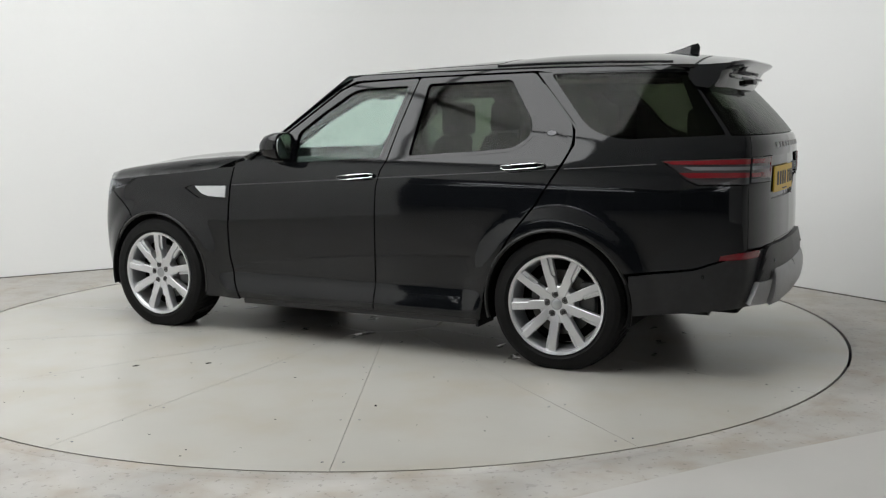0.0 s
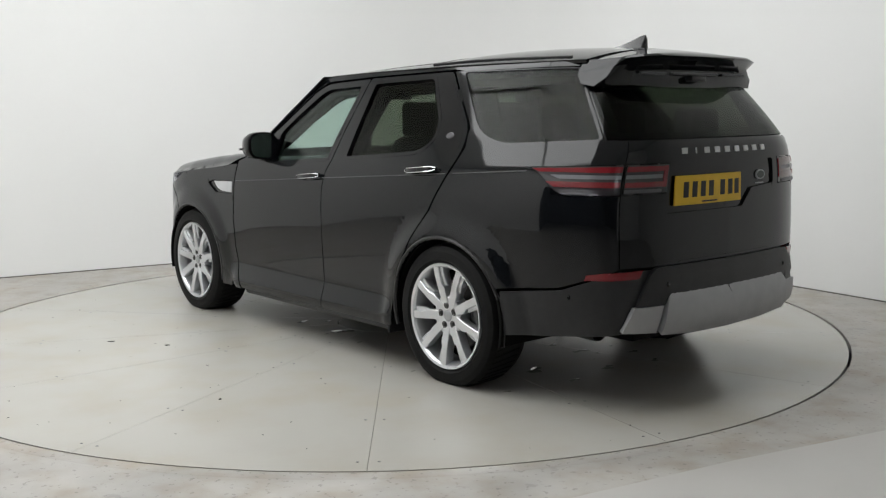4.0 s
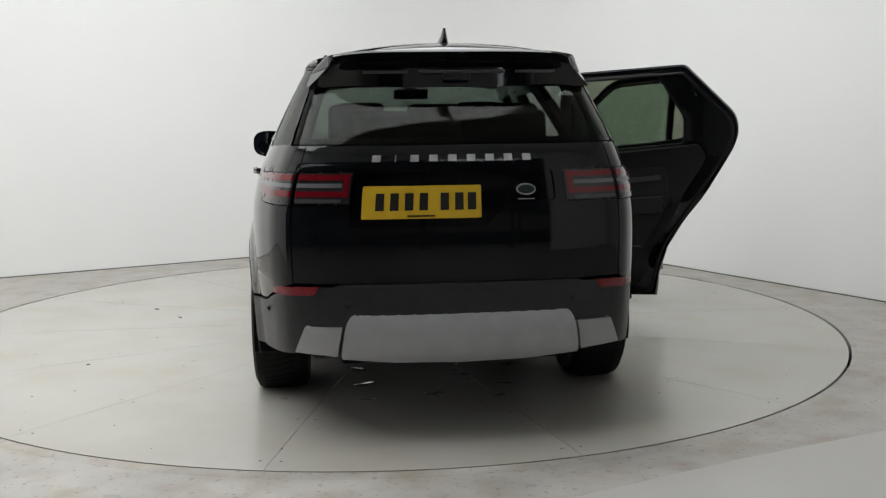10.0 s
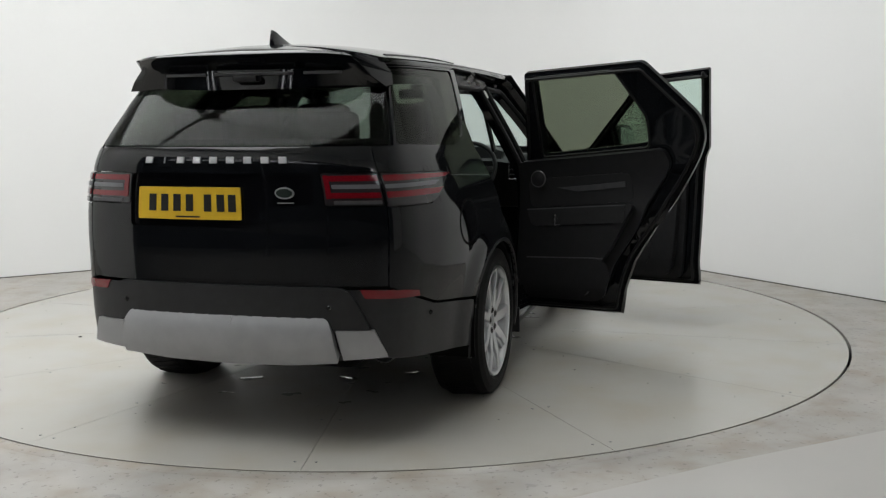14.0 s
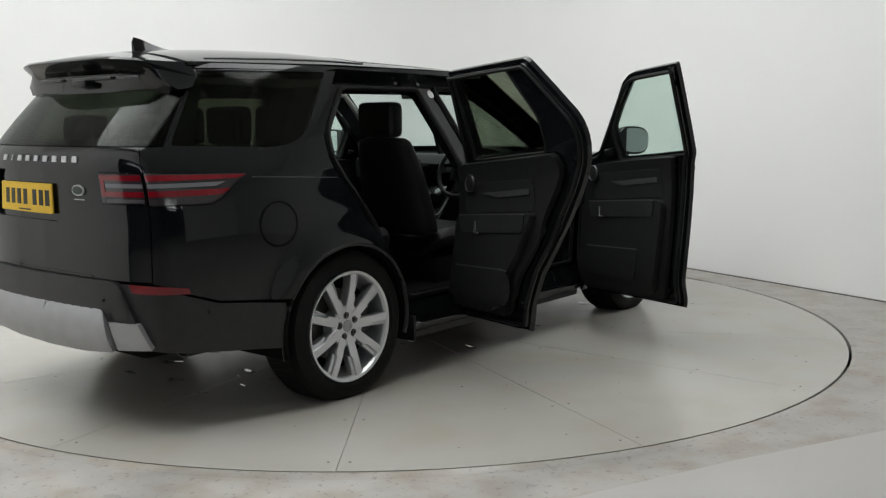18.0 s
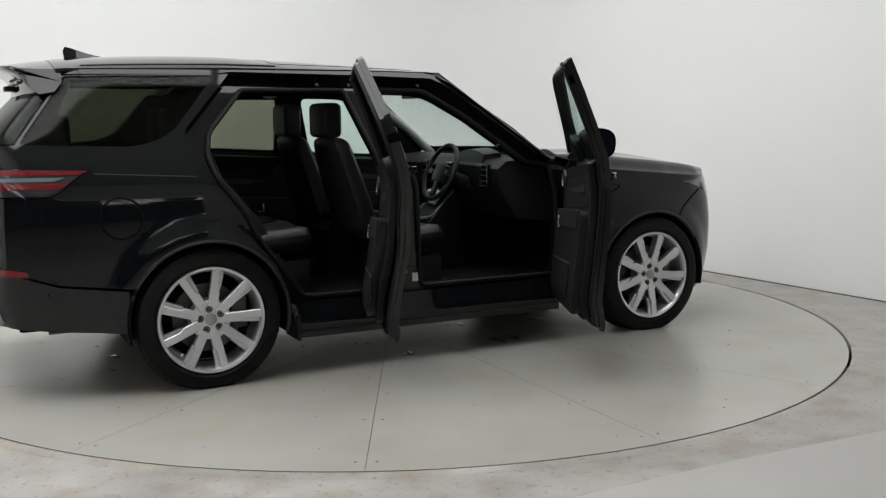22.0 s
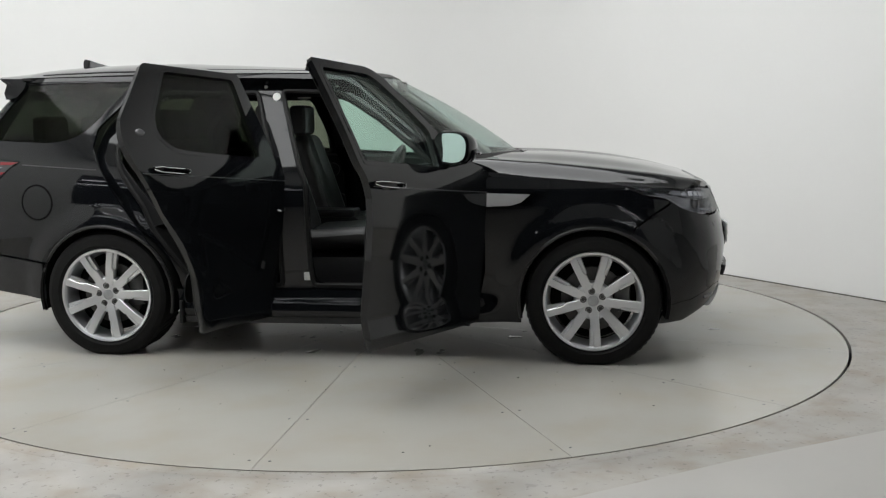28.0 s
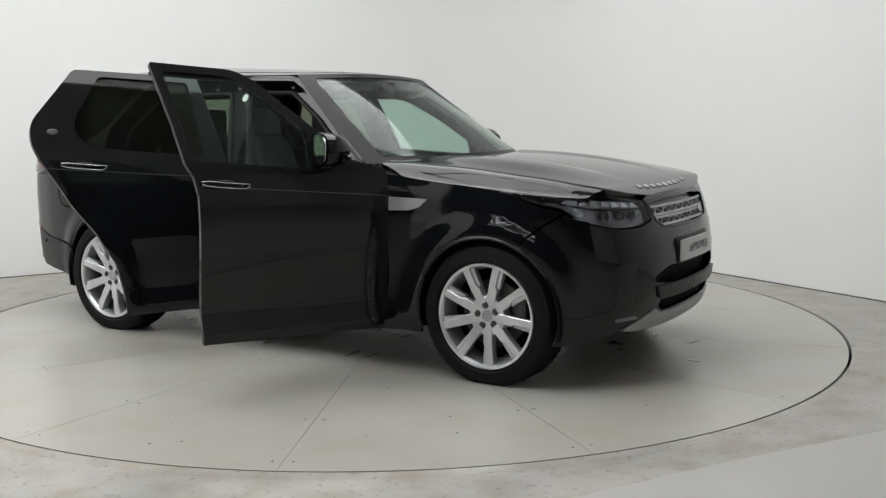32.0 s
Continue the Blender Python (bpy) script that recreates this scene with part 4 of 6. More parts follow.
def build_top():
    loop = [(x, float(cowl(x))) for x in np.linspace(-0.88, 0.88, 17)]
    side_r = []
    for y in (0.95, 1.1, 1.3, 1.5, 1.67, 1.8, 1.9, 2.0, 2.06):
        p = body(sy(y), hood_edge(y))
        side_r.append((float(p[0]) - 0.002, float(p[1])))
    nose = []
    for x in (0.70, 0.55, 0.4, 0.2):
        p = body(fx(x), 0.985)
        nose.append((float(p[0]), float(p[1])))
    full = loop + side_r + nose + [(0.0, float(body(0.0, 0.985)[1]))] + [(-a, b) for a, b in nose[::-1]] + [(-a, b) for a, b in side_r[::-1]]
    hood = skin("bonnet", full, hood_surf, PAINT, CAR, cell=0.022, thick=0.045)
    # plain raised bars where the maker's lettering stands
    for i in range(9):
        x = -0.36 + 0.09 * i
        y = float(body(fx(x), 0.985)[1]) - 0.075
        z = float(hood_surf(x, y)[2])
        bm = bmesh.new()
        add_box(bm, 0, 0, 0, 0.045 if i != 1 else 0.012, 0.03, 0.006, 0.002, m=Matrix.Translation((x, y, z + 0.003)) @ pose(0, 0, 0, -26))
        part("letter_bar", bm, LETTER, hood, "plain silver bar")

    def roof_surf(x, y):
        x, y = np.asarray(x, float), np.asarray(y, float)
        zc = np.interp(y, RY, RZ)
        ze = np.interp(y, [-2.45, -2.1, -1.3, -0.5, 0.0, 0.15], [1.664, 1.695, 1.701, 1.696, 1.687, 1.655])
        t = np.abs(x) / np.interp(y, [-2.13, -1.9, -1.6, -1.2, -0.03, 0.2], [0.600, 0.625, 0.645, 0.660, 0.668, 0.66])
        return np.stack([x, y, zc - (zc - ze) * t ** 2.2], -1)
    rough = spline([(-2.45, 1.715), (-2.1, 1.762), (-1.7, 1.786), (-1.25, 1.790), (-0.9, 1.772), (-0.5, 1.750), (-0.1, 1.722), (0.12, 1.690)], 8)
    RY, RZ = rough[:, 0], rough[:, 1]

    def edge(y, z=1.694):
        return float(body(sy(y), z)[0]) - 0.004
    er = [(edge(y), y) for y in (-0.03, -0.4, -0.8, -1.2, -1.6, -1.9, -2.13)]
    lead = [(x, 0.115 - 0.085 * (x / 0.66) ** 2) for x in np.linspace(-0.62, 0.62, 11)]
    loop = lead + er + [(-a, b) for a, b in er[::-1]]
    roof = skin("roof", loop, roof_surf, PAINT, CAR, cell=0.07, thick=0.02)
    skin("glass_roof", rounded([(-0.52, -0.05), (0.52, -0.05), (0.52, -0.95), (-0.52, -0.95)], 0.05), roof_surf, GLOSS, roof, "dark glass roof panel", off=0.002, thick=0.008)
    for sx in (1, -1):
        skin("roof_strip", [(sx * 0.60, -0.95), (sx * 0.575, -0.95), (sx * 0.555, -2.0), (sx * 0.575, -2.0)], roof_surf, TRIM, roof, "black roof strip", off=0.006, thick=0.012, flip=sx < 0)
    # fin aerial
    bm = bmesh.new()
    rings = []
    for k, (y, h, w) in enumerate(((-1.78, 0.004, 0.008), (-1.84, 0.016, 0.026), (-1.90, 0.036, 0.03), (-1.96, 0.062, 0.026), (-1.995, 0.072, 0.02), (-2.01, 0.05, 0.014))):
        z0 = float(roof_surf(0.0, y)[2]) - 0.004
        rings.append([(-w, y, z0), (w, y, z0), (w * 0.25, y - h * 0.12, z0 + h), (-w * 0.25, y - h * 0.12, z0 + h)])
    add_loft(bm, rings)
    part("fin_aerial", bm, GLOSS, CAR, "shark-fin roof aerial")

    # windscreen
    def screen(u, v):
        u, v = np.asarray(u, float), np.asarray(v, float)
        x = u * (0.885 * (1 - v) + 0.665 * v)
        b = np.sin(np.pi * v) * np.clip(1 - u ** 2, 0, 1)
        y = (0.695 + 0.325 * (1 - u ** 2)) * (1 - v) + (0.03 + 0.085 * (1 - u ** 2)) * v + 0.03 * b
        z = 1.150 * (1 - v) + (1.676 + 0.016 * (1 - u ** 2)) * v + 0.02 * b
        return np.stack([x, y, z], -1)
    skin("windscreen", [(-0.985, 0.02), (0.985, 0.02), (0.985, 0.99), (-0.985, 0.99)], screen, SCREEN, CAR, "clear laminated windscreen", thick=0.005, cell=0.09, gap=0)
    skin("screen_band", [(-1.06, 0.005), (1.06, 0.005), (1.06, 1.0), (-1.06, 1.0)], screen, BAND, CAR, "black screen border", holes=[rounded([(-0.93, 0.07), (0.93, 0.07), (0.915, 0.95), (-0.915, 0.95)], 0.05)],
         off=-0.006, thick=0.004, cell=0.09, gap=0)
    bm = bmesh.new()
    rows = []
    for x in np.linspace(-0.86, 0.86, 15):
        y = float(cowl(x))
        rows.append([(x, y - 0.06, 1.135), (x, y + 0.06, 1.11), (x, y + 0.06, 1.140), (x, y - 0.06, 1.160)])
    add_loft(bm, rows)
    part("cowl", bm, TRIM, CAR, "black scuttle below the windscreen")


build_top()


# ---- tail ----
def build_tail():
    e = 0.735
    gate = [(-e, 0.704), (0, 0.704), (e, 0.704), (e, 1.300), (0, 1.300), (-e, 1.300)]
    lampholes = []
    for sx in (1, -1):
        lampholes.append(rounded(rear([(sx * 0.480, 1.052), (sx * 0.729, 1.052), (sx * 0.729, 1.190), (sx * 0.480, 1.190)]), 0.01))
    recess = rounded(rear([(-0.475, 0.955), (0.115, 0.955), (0.20, 1.045), (0.43, 1.060), (0.43, 1.186), (-0.475, 1.186)]), 0.015)
    t = skin("tailgate", rear(gate), tail, PAINT, CAR, holes=lampholes + [recess], cell=0.03)
    skin("plate_recess", inset(recess, -0.01), tail, GLOSS, t, "recessed gloss black panel", off=-0.014, gap=0)
    skin("tailgate_handle", rear([(-0.40, 0.712), (0.40, 0.712), (0.38, 0.724), (-0.38, 0.724)]), tail, GLOSS, t, off=0.004)
    # number plate
    pl = skin("number_plate", rounded(rear([(-0.432, 0.984), (0.096, 0.984), (0.096, 1.131), (-0.432, 1.131)]), 0.008), tail, YELLOW, CAR, "yellow rear number plate", off=0.004, thick=0.008)
    for i, x in enumerate((-0.352, -0.288, -0.224, -0.160, -0.068, -0.004, 0.052)):
        skin("character_bar", rear([(x - 0.021, 1.020), (x + 0.021, 1.020), (x + 0.021, 1.100), (x - 0.021, 1.100)]), tail, INK, pl, "plain black bar", off=0.006, thick=0.004)
    skin("maker_line", rear([(-0.23, 0.995), (-0.11, 0.995), (-0.11, 1.002), (-0.23, 1.002)]), tail, INK, pl, off=0.006, thick=0.004, gap=0)
    for i in range(9):
        x = -0.388 + 0.0882 * i
        w = 0.022 if i != 1 else 0.005
        lo = rear([(x - w, 1.230), (x + w, 1.230), (x + w, 1.262), (x - w, 1.262)])
        skin("letter_bar", lo, tail, LETTER, t, "plain silver bar", off=0.006, thick=0.007)
    ov = [(rx(0.30) + 0.047 * math.cos(a), 1.105 + 0.028 * math.sin(a)) for a in np.linspace(0, 2 * math.pi, 33)[:-1]]
    skin("oval_badge", ov, tail, SATIN, t, "oval badge with bright rim", off=-0.004, thick=0.008)
    skin("badge_field", inset(ov, 0.006), tail, GREEN, t, off=-0.003, thick=0.008)
    skin("badge_bar", rear([(0.26, 1.058), (0.34, 1.058), (0.34, 1.067), (0.26, 1.067)]), tail, SATIN, t, off=-0.008, thick=0.006)
    # lamps on the gate
    for sx in (1, -1):
        lo = rounded(rear([(sx * 0.480, 1.052), (sx * 0.727, 1.052), (sx * 0.727, 1.190), (sx * 0.480, 1.190)]), 0.01)
        lob = skin("tail_lamp_inner", lo, tail, SMOKE, CAR, "dark smoked tail lamp with red bars", off=0.004, thick=0.03)
        for name, a, b, col in (("red_bar", 1.156, 1.180, RED), ("pale_bar", 1.124, 1.142, WHITELENS), ("red_bar", 1.084, 1.108, RED), ("clear_bar", 1.058, 1.074, GREYTRIM)):
            xi = 0.492 if name == "red_bar" else 0.522
            skin(name, rounded(rear([(sx * xi, a), (sx * 0.722, a), (sx * 0.722, b), (sx * xi, b)]), 0.005), tail, col, lob, off=0.0065, thick=0.006, gap=0)
        skin("red_bar", rounded(rear([(sx * 0.492, 1.082), (sx * 0.516, 1.082), (sx * 0.516, 1.182), (sx * 0.492, 1.182)]), 0.004), tail, RED, lob, off=0.0067, thick=0.006, gap=0)
    # rear glass and its black surround
    gl = rounded(rear([(-0.808, 1.312), (0, 1.312), (0.808, 1.312), (0.836, 1.60), (0, 1.60), (-0.836, 1.60)]), 0.0)
    skin("rear_glass", gl, tail, REARGLASS, CAR, "dark privacy rear window", off=-0.006, thick=0.005, gap=0)
    skin("glass_border", inset(gl, -0.012), tail, GLOSS, CAR, "black border of the rear window", holes=[inset(gl, 0.03)], off=-0.012, thick=0.01, gap=0)
    # bumper
    bl = []
    for sx in (-1, 1):
        y0 = FULL - sy(-1.872)
        seq = [(sx * y0, 0.33), (sx * y0, 0.555), (sx * (FULL - sy(-2.20)), 0.592), (sx * abs(rx(0.735)), 0.692)]
        bl.append(seq)
    loop = bl[0] + [(-0.3, 0.692), (0.3, 0.692)] + bl[1][::-1] + [(rx(0.72), 0.385), (rx(0.4), 0.365), (0, 0.360), (rx(-0.4), 0.365), (rx(-0.72), 0.385)]
    bump = skin("rear_bumper", loop, tail, BUMPER, CAR, "black lower rear bumper", cell=0.05)
    bar = rounded(rear([(-0.575, 0.706, 0.07), (0.575, 0.706, 0.07), (0.672, 0.520, 0.01), (0.55, 0.515, 0.01), (-0.55, 0.515, 0.01), (-0.672, 0.520, 0.01)]), 0.02)
    skin("bumper_step", bar, tail, BUMPER, bump, "black bumper step", off=0.030, thick=0.045, lip=0.012)
    silv = rounded(rear([(-0.512, 0.52, 0.05), (-0.482, 0.568, 0.06), (0.482, 0.568, 0.06), (0.512, 0.52, 0.05), (0.538, 0.394, 0.02), (0.30, 0.374), (0.0, 0.368), (-0.30, 0.374), (-0.538, 0.394, 0.02)]), 0.02)

    def bowed(r, z):
        q = tail(r, z)
        q[..., 1] -= 0.030 * np.sin(np.pi * np.clip((np.asarray(z, float) - 0.33) / 0.26, 0, 1)) - 0.016
        return q
    skin("skid_plate", silv, bowed, SKID, bump, "satin silver skid plate", off=0.042, thick=0.05, cell=0.03, lip=0.006)
    skin("tow_cover", rounded(rear([(-0.045, 0.525), (0.045, 0.525), (0.055, 0.562), (-0.055, 0.562)]), 0.01), bowed, SKID, bump, off=0.0445, thick=0.006)
    for sx in (1, -1):
        skin("skid_end", rear([(sx * 0.520, 0.524), (sx * 0.684, 0.523), (sx * 0.735, 0.408), (sx * 0.548, 0.396)]), tail, SKID, bump, "satin silver skid plate end", off=0.033, thick=0.04)
        skin("reflector", rounded(rear([(sx * 0.615, 0.696), (sx * 0.79, 0.689), (sx * 0.832, 0.676), (sx * 0.835, 0.645), (sx * 0.64, 0.652)]), 0.004), tail, RED, bump, "red bumper reflector", off=0.005, thick=0.012)
        for x, z in ((0.50, 0.62), (0.86, 0.56)):
            bm = bmesh.new()
            p = tail(sx * rx(x), z)
            bmesh.ops.create_uvsphere(bm, u_segments=12, v_segments=8, radius=0.012, matrix=Matrix.Translation((float(p[0]), float(p[1]) - (0.03 if x < 0.6 else 0.0), z)) @ Matrix.Diagonal((1, 0.5, 1, 1)))
            part("parking_sensor", bm, GLOSS, bump)
    # exhaust tips tucked under
    for sx in (1, -1):
        bm = bmesh.new()
        add_lathe(bm, [(0.036, 0), (0.040, 0), (0.040, 0.14), (0.036, 0.14), (0.036, 0)], 20)
        bmesh.ops.transform(bm, matrix=Matrix.Translation((sx * 0.62, -2.24, 0.350)) @ pose(0, 0, 0, 0, 0, 90) @ Matrix.Diagonal((1, 1.3, 1, 1)), verts=bm.verts)
        part("exhaust_tip", bm, DARKMETAL, CAR)
    # spoiler
    bm = bmesh.new()
    rings = []
    for k in range(33):
        u = -1 + 2 * k / 32
        d, w = abs(u) ** 5, u * u
        yt = -2.392 + 0.075 * d
        xa, xb, x1, x2, x3 = 0.585 * u, 0.572 * u, 0.550 * u, 0.532 * u, 0.648 * u
        rings.append([(xa, -2.10, 1.759 - 0.072 * w), (xb, -2.20, 1.750 - 0.062 * w), (x1, -2.31, 1.733 - 0.040 * w), (x2, yt + 0.012, 1.714 - 0.016 * d), (x2, yt, 1.704 - 0.016 * d), (x2, yt + 0.012, 1.692 - 0.016 * d),
                      (x2 * 1.04, yt + 0.055, 1.672 - 0.02 * d), (0.60 * u, -2.285 + 0.03 * d, 1.640 - 0.04 * d), (x3, -2.300 + 0.085 * w, 1.553 + 0.004 * w), (x3 * 1.01, -2.20 + 0.06 * w, 1.560 + 0.010 * w), (0.635 * u, -2.10, 1.62)])
    add_loft(bm, rings)
    sp = part("roof_spoiler", bm, PAINT, CAR, "gloss black roof spoiler with a deep dark underside")
    # solid pale bars in place of the light showing through the spoiler's gaps
    for x0, x1 in ((-0.40, -0.20), (-0.15, 0.24), (0.29, 0.47)):
        bm = bmesh.new()
        add_box(bm, (x0 + x1) / 2, -2.294, 1.622, x1 - x0, 0.016, 0.013, 0.004)
        part("spoiler_slot_shine", bm, GREYTRIM, sp, "pale bar painting the light that passes a spoiler slot")
    bm = bmesh.new()
    add_box(bm, 0.02, -2.31, 1.60, 0.12, 0.06, 0.03, 0.01)
    part("wiper_cover", bm, TRIM, sp)


build_tail()


# ---- nose ----
def build_nose():
    lampfront = lambda sx: [(sx * sy(1.62), 1.033), (sx * sy(1.70), 0.995), (sx * sy(1.78), 0.966), (sx * sy(1.90), 0.950), (sx * sy(1.985), 0.902), (sx * fx(0.83), 0.872), (sx * fx(0.70), 0.847), (sx * fx(0.58), 0.848), (sx * fx(0.475), 0.872),
                            (sx * fx(0.485), 0.974), (sx * fx(0.62), 0.994), (sx * fx(0.78), 1.004), (sx * sy(2.02), 1.008), (sx * sy(1.90), 1.014), (sx * sy(1.74), 1.022)]
    archf = [(sy(p[0]), p[1]) for p in arc(HUB_Y, HUB_Z, ARCH, -18, 61.5, 16)]
    seq = [(sy(1.835), 0.236 + 0.0), *archf, (sy(1.70), 0.793), (sy(1.806), 0.864), (sy(1.911), 0.921), (sy(1.925), 0.926), (sy(1.985), 0.894), (fx(0.83), 0.865), (fx(0.70), 0.840), (fx(0.578), 0.841), (fx(0.465), 0.868), (fx(0.475), 0.980), (fx(0.4), 0.998), (fx(0.2), 1.004), (0, 1.006)]
    bottom = [(fx(0.86), 0.238), (fx(0.72), 0.300), (fx(0.5), 0.315), (fx(0.2), 0.318)]
    loop = seq + [(-s, z) for s, z in seq[:-1][::-1]] + [(-s, z) for s, z in bottom] + [(0, 0.318)] + bottom[::-1]
    grille = rounded(front([(-0.465, 0.962), (-0.25, 0.980), (0.25, 0.980), (0.465, 0.962), (0.43, 0.86), (0.36, 0.822), (0.2, 0.812), (-0.2, 0.812), (-0.36, 0.822), (-0.43, 0.86)]), 0.01)
    upper = rounded(front([(-0.36, 0.615), (0.36, 0.615), (0.50, 0.575), (0.50, 0.545), (0.36, 0.525), (-0.36, 0.525), (-0.50, 0.545), (-0.50, 0.575)]), 0.02)
    lower = rounded(front([(-0.42, 0.438), (0.42, 0.438), (0.44, 0.405), (0.38, 0.375), (-0.38, 0.375), (-0.44, 0.405)]), 0.015)
    b = skin("front_bumper", loop, body, PAINT, CAR, holes=[grille, upper, lower], flip=True, cell=0.03)
    skin("intake_backing", inset(upper, -0.02), body, GAPMAT, b, off=-0.05, flip=True)
    skin("intake_backing", inset(lower, -0.055), body, GAPMAT, b, off=-0.034, flip=True)
    skin("bumper_beam", rounded(front([(-0.50, 0.520), (0.50, 0.520), (0.46, 0.445), (-0.46, 0.445)]), 0.02), body, TRIM, b, "black bumper bar", off=0.016, flip=True)
    skin("skid_plate", rounded(front([(-0.47, 0.400), (-0.39, 0.366), (0.39, 0.366), (0.47, 0.400), (0.60, 0.350), (0.72, 0.306), (0.58, 0.285), (0.25, 0.280), (-0.25, 0.280), (-0.58, 0.285), (-0.72, 0.306), (-0.60, 0.350)]), 0.02), body, SKID, b,
         "satin silver front skid plate", off=0.010, thick=0.03, flip=True)
    g = skin("grille", inset(grille, -0.006), body, GLOSS, CAR, "gloss black grille with two silver mesh bars", off=-0.035, flip=True, gap=0)
    skin("grille_surround", inset(grille, 0.0), body, GLOSS, g, holes=[inset(grille, 0.010)], off=0.004, thick=0.04, flip=True, gap=0)
    for za, zb, w in ((0.893, 0.935, 0.445), (0.838, 0.878, 0.40)):
        for z in (za, zb):
            skin("mesh_rail", front([(-w, z - 0.006), (-0.2, z - 0.006), (0.2, z - 0.006), (w, z - 0.006), (w, z + 0.006), (0.2, z + 0.006), (-0.2, z + 0.006), (-w, z + 0.006)]), body, SATIN, g, "satin silver grille rail",
                 off=-0.006, thick=0.02, flip=True, gap=0)
        n = 18
        for i in range(n):
            x0, x1 = -w + 2 * w * i / n, -w + 2 * w * (i + 1) / n
            a, c = (za, zb) if i % 2 else (zb, za)
            s0, s1 = fx(x0), fx(x1)
            skin("mesh_strut", [(s0 - 0.004, a), (s0 + 0.004, a), (s1 + 0.004, c), (s1 - 0.004, c)], body, SATIN, g, off=-0.010, thick=0.014, flip=True, gap=0, cell=0.2)
    ov = [(fx(0.30) * -1 + 0.05 * math.cos(a), 0.873 + 0.026 * math.sin(a)) for a in np.linspace(0, 2 * math.pi, 25)[:-1]]
    skin("oval_badge", ov, body, SATIN, g, "small oval badge", off=0.002, thick=0.012, flip=True)
    # front plate
    p = skin("front_plate", rounded(front([(-0.26, 0.625), (0.26, 0.625), (0.26, 0.745), (-0.26, 0.745)]), 0.008), lambda s, z: body(s, z * 0 + 0.66) * np.array([1, 1, 0]) + np.stack([z * 0, z * 0, z], -1),
             WHITEPLATE, CAR, "white showroom plate reading APPROVED", off=0.022, thick=0.012, flip=True)
    skin("plate_frame", rounded(front([(-0.272, 0.612), (0.272, 0.612), (0.272, 0.758), (-0.272, 0.758)]), 0.01), body, INK, p, "black plate holder", off=0.008, thick=0.02, flip=True)
    cu = bpy.data.curves.new("lettering", 'FONT')
    cu.body, cu.size, cu.extrude, cu.align_x, cu.align_y = "APPROVED", 0.066, 0.001, 'CENTER', 'CENTER'
    tmp = bpy.data.objects.new("lettering", cu)
    me = bpy.data.meshes.new_from_object(tmp)
    me.materials.clear()
    me.materials.append(GREYINK)
    t = new("lettering", me)
    bpy.data.objects.remove(tmp)
    t.parent = p
    yy = float(body(0.0, 0.66)[1]) + 0.0235
    t.matrix_basis = pose(0, yy, 0.687, 90, 0, 180)
    tagged(t, "grey printed word APPROVED")
    # headlamps
    for sx in (1, -1):
        lo = lampfront(sx)
        hl = skin("headlamp", lo, body, LAMPBACK, CAR, "dark headlamp with clear cover", off=-0.04, flip=True, thick=0.02, gap=0.004)
        skin("lamp_cover", lo, body, LAMPGLASS, hl, "clear lamp cover", off=0.001, flip=True, thick=0.004, gap=0.003)
        skin("lamp_reflector", [(sx * sy(1.66), 1.022), (sx * sy(1.74), 0.990), (sx * sy(1.90), 0.962), (sx * sy(1.985), 0.955), (sx * sy(2.0), 0.990), (sx * sy(1.90), 1.004), (sx * sy(1.74), 1.018)], body, LAMPBACK, hl, "silver reflector in the lamp's wing", off=-0.012, flip=True, thick=0.015, gap=0)
        skin("light_guide", [(sx * fx(0.52), 0.905), (sx * fx(0.61), 0.860), (sx * fx(0.70), 0.862), (sx * fx(0.80), 0.876), (sx * sy(1.95), 0.900), (sx * sy(1.95), 0.908), (sx * fx(0.80), 0.885), (sx * fx(0.70), 0.871), (sx * fx(0.62), 0.870), (sx * fx(0.54), 0.910)], body,
             WHITELENS, hl, "pale daytime light guide", off=-0.010, flip=True, thick=0.014, gap=0)
        skin("lamp_bar", [(sx * fx(0.52), 0.932), (sx * fx(0.80), 0.940), (sx * sy(1.80), 0.985), (sx * sy(1.80), 0.993), (sx * fx(0.80), 0.950), (sx * fx(0.52), 0.942)], body, GLOSS, hl, "black lamp divider", off=-0.012, flip=True, thick=0.02, gap=0)
        for i in range(6):
            f0 = abs(fx(0.53)) + 0.072 * i
            skin("light_element", rounded([(sx * f0, 0.948 + 0.004 * i), (sx * (f0 + 0.055), 0.951 + 0.004 * i), (sx * (f0 + 0.045), 0.975 + 0.005 * i), (sx * (f0 + 0.012), 0.972 + 0.005 * i)], 0.004), body, CHROME, hl, off=-0.022, flip=True, thick=0.02, gap=0)
        for x in (0.60, 0.68, 0.77):
            bm = bmesh.new()
            q = body(sx * fx(x), 0.905)
            add_lathe(bm, [(0.0001, 0.0), (0.017, -0.004), (0.021, -0.004), (0.026, 0.006), (0.028, 0.004), (0.024, -0.02), (0.0001, -0.02)], 20)
            bmesh.ops.transform(bm, matrix=Matrix.Translation((float(q[0]) * 0.985, float(q[1]) - 0.022, 0.905)) @ pose(0, 0, 0, 0, 0, 90 - sx * 28), verts=bm.verts)
            part("projector_lens", bm, DARKMETAL, hl)
        skin("fog_lamp", rounded(front([(sx * 0.60, 0.356), (sx * 0.75, 0.352), (sx * 0.76, 0.375), (sx * 0.63, 0.382)]), 0.006), body, WHITELENS, CAR, "slim fog lamp with bright rim", off=0.005, flip=True, thick=0.02)
        skin("bumper_pocket", rounded(front([(sx * 0.66, 0.42), (sx * 0.77, 0.42), (sx * 0.785, 0.66), (sx * 0.64, 0.665)]), 0.02), body, TRIM, b, "black bumper air pocket", off=0.002, flip=True, thick=0.012)
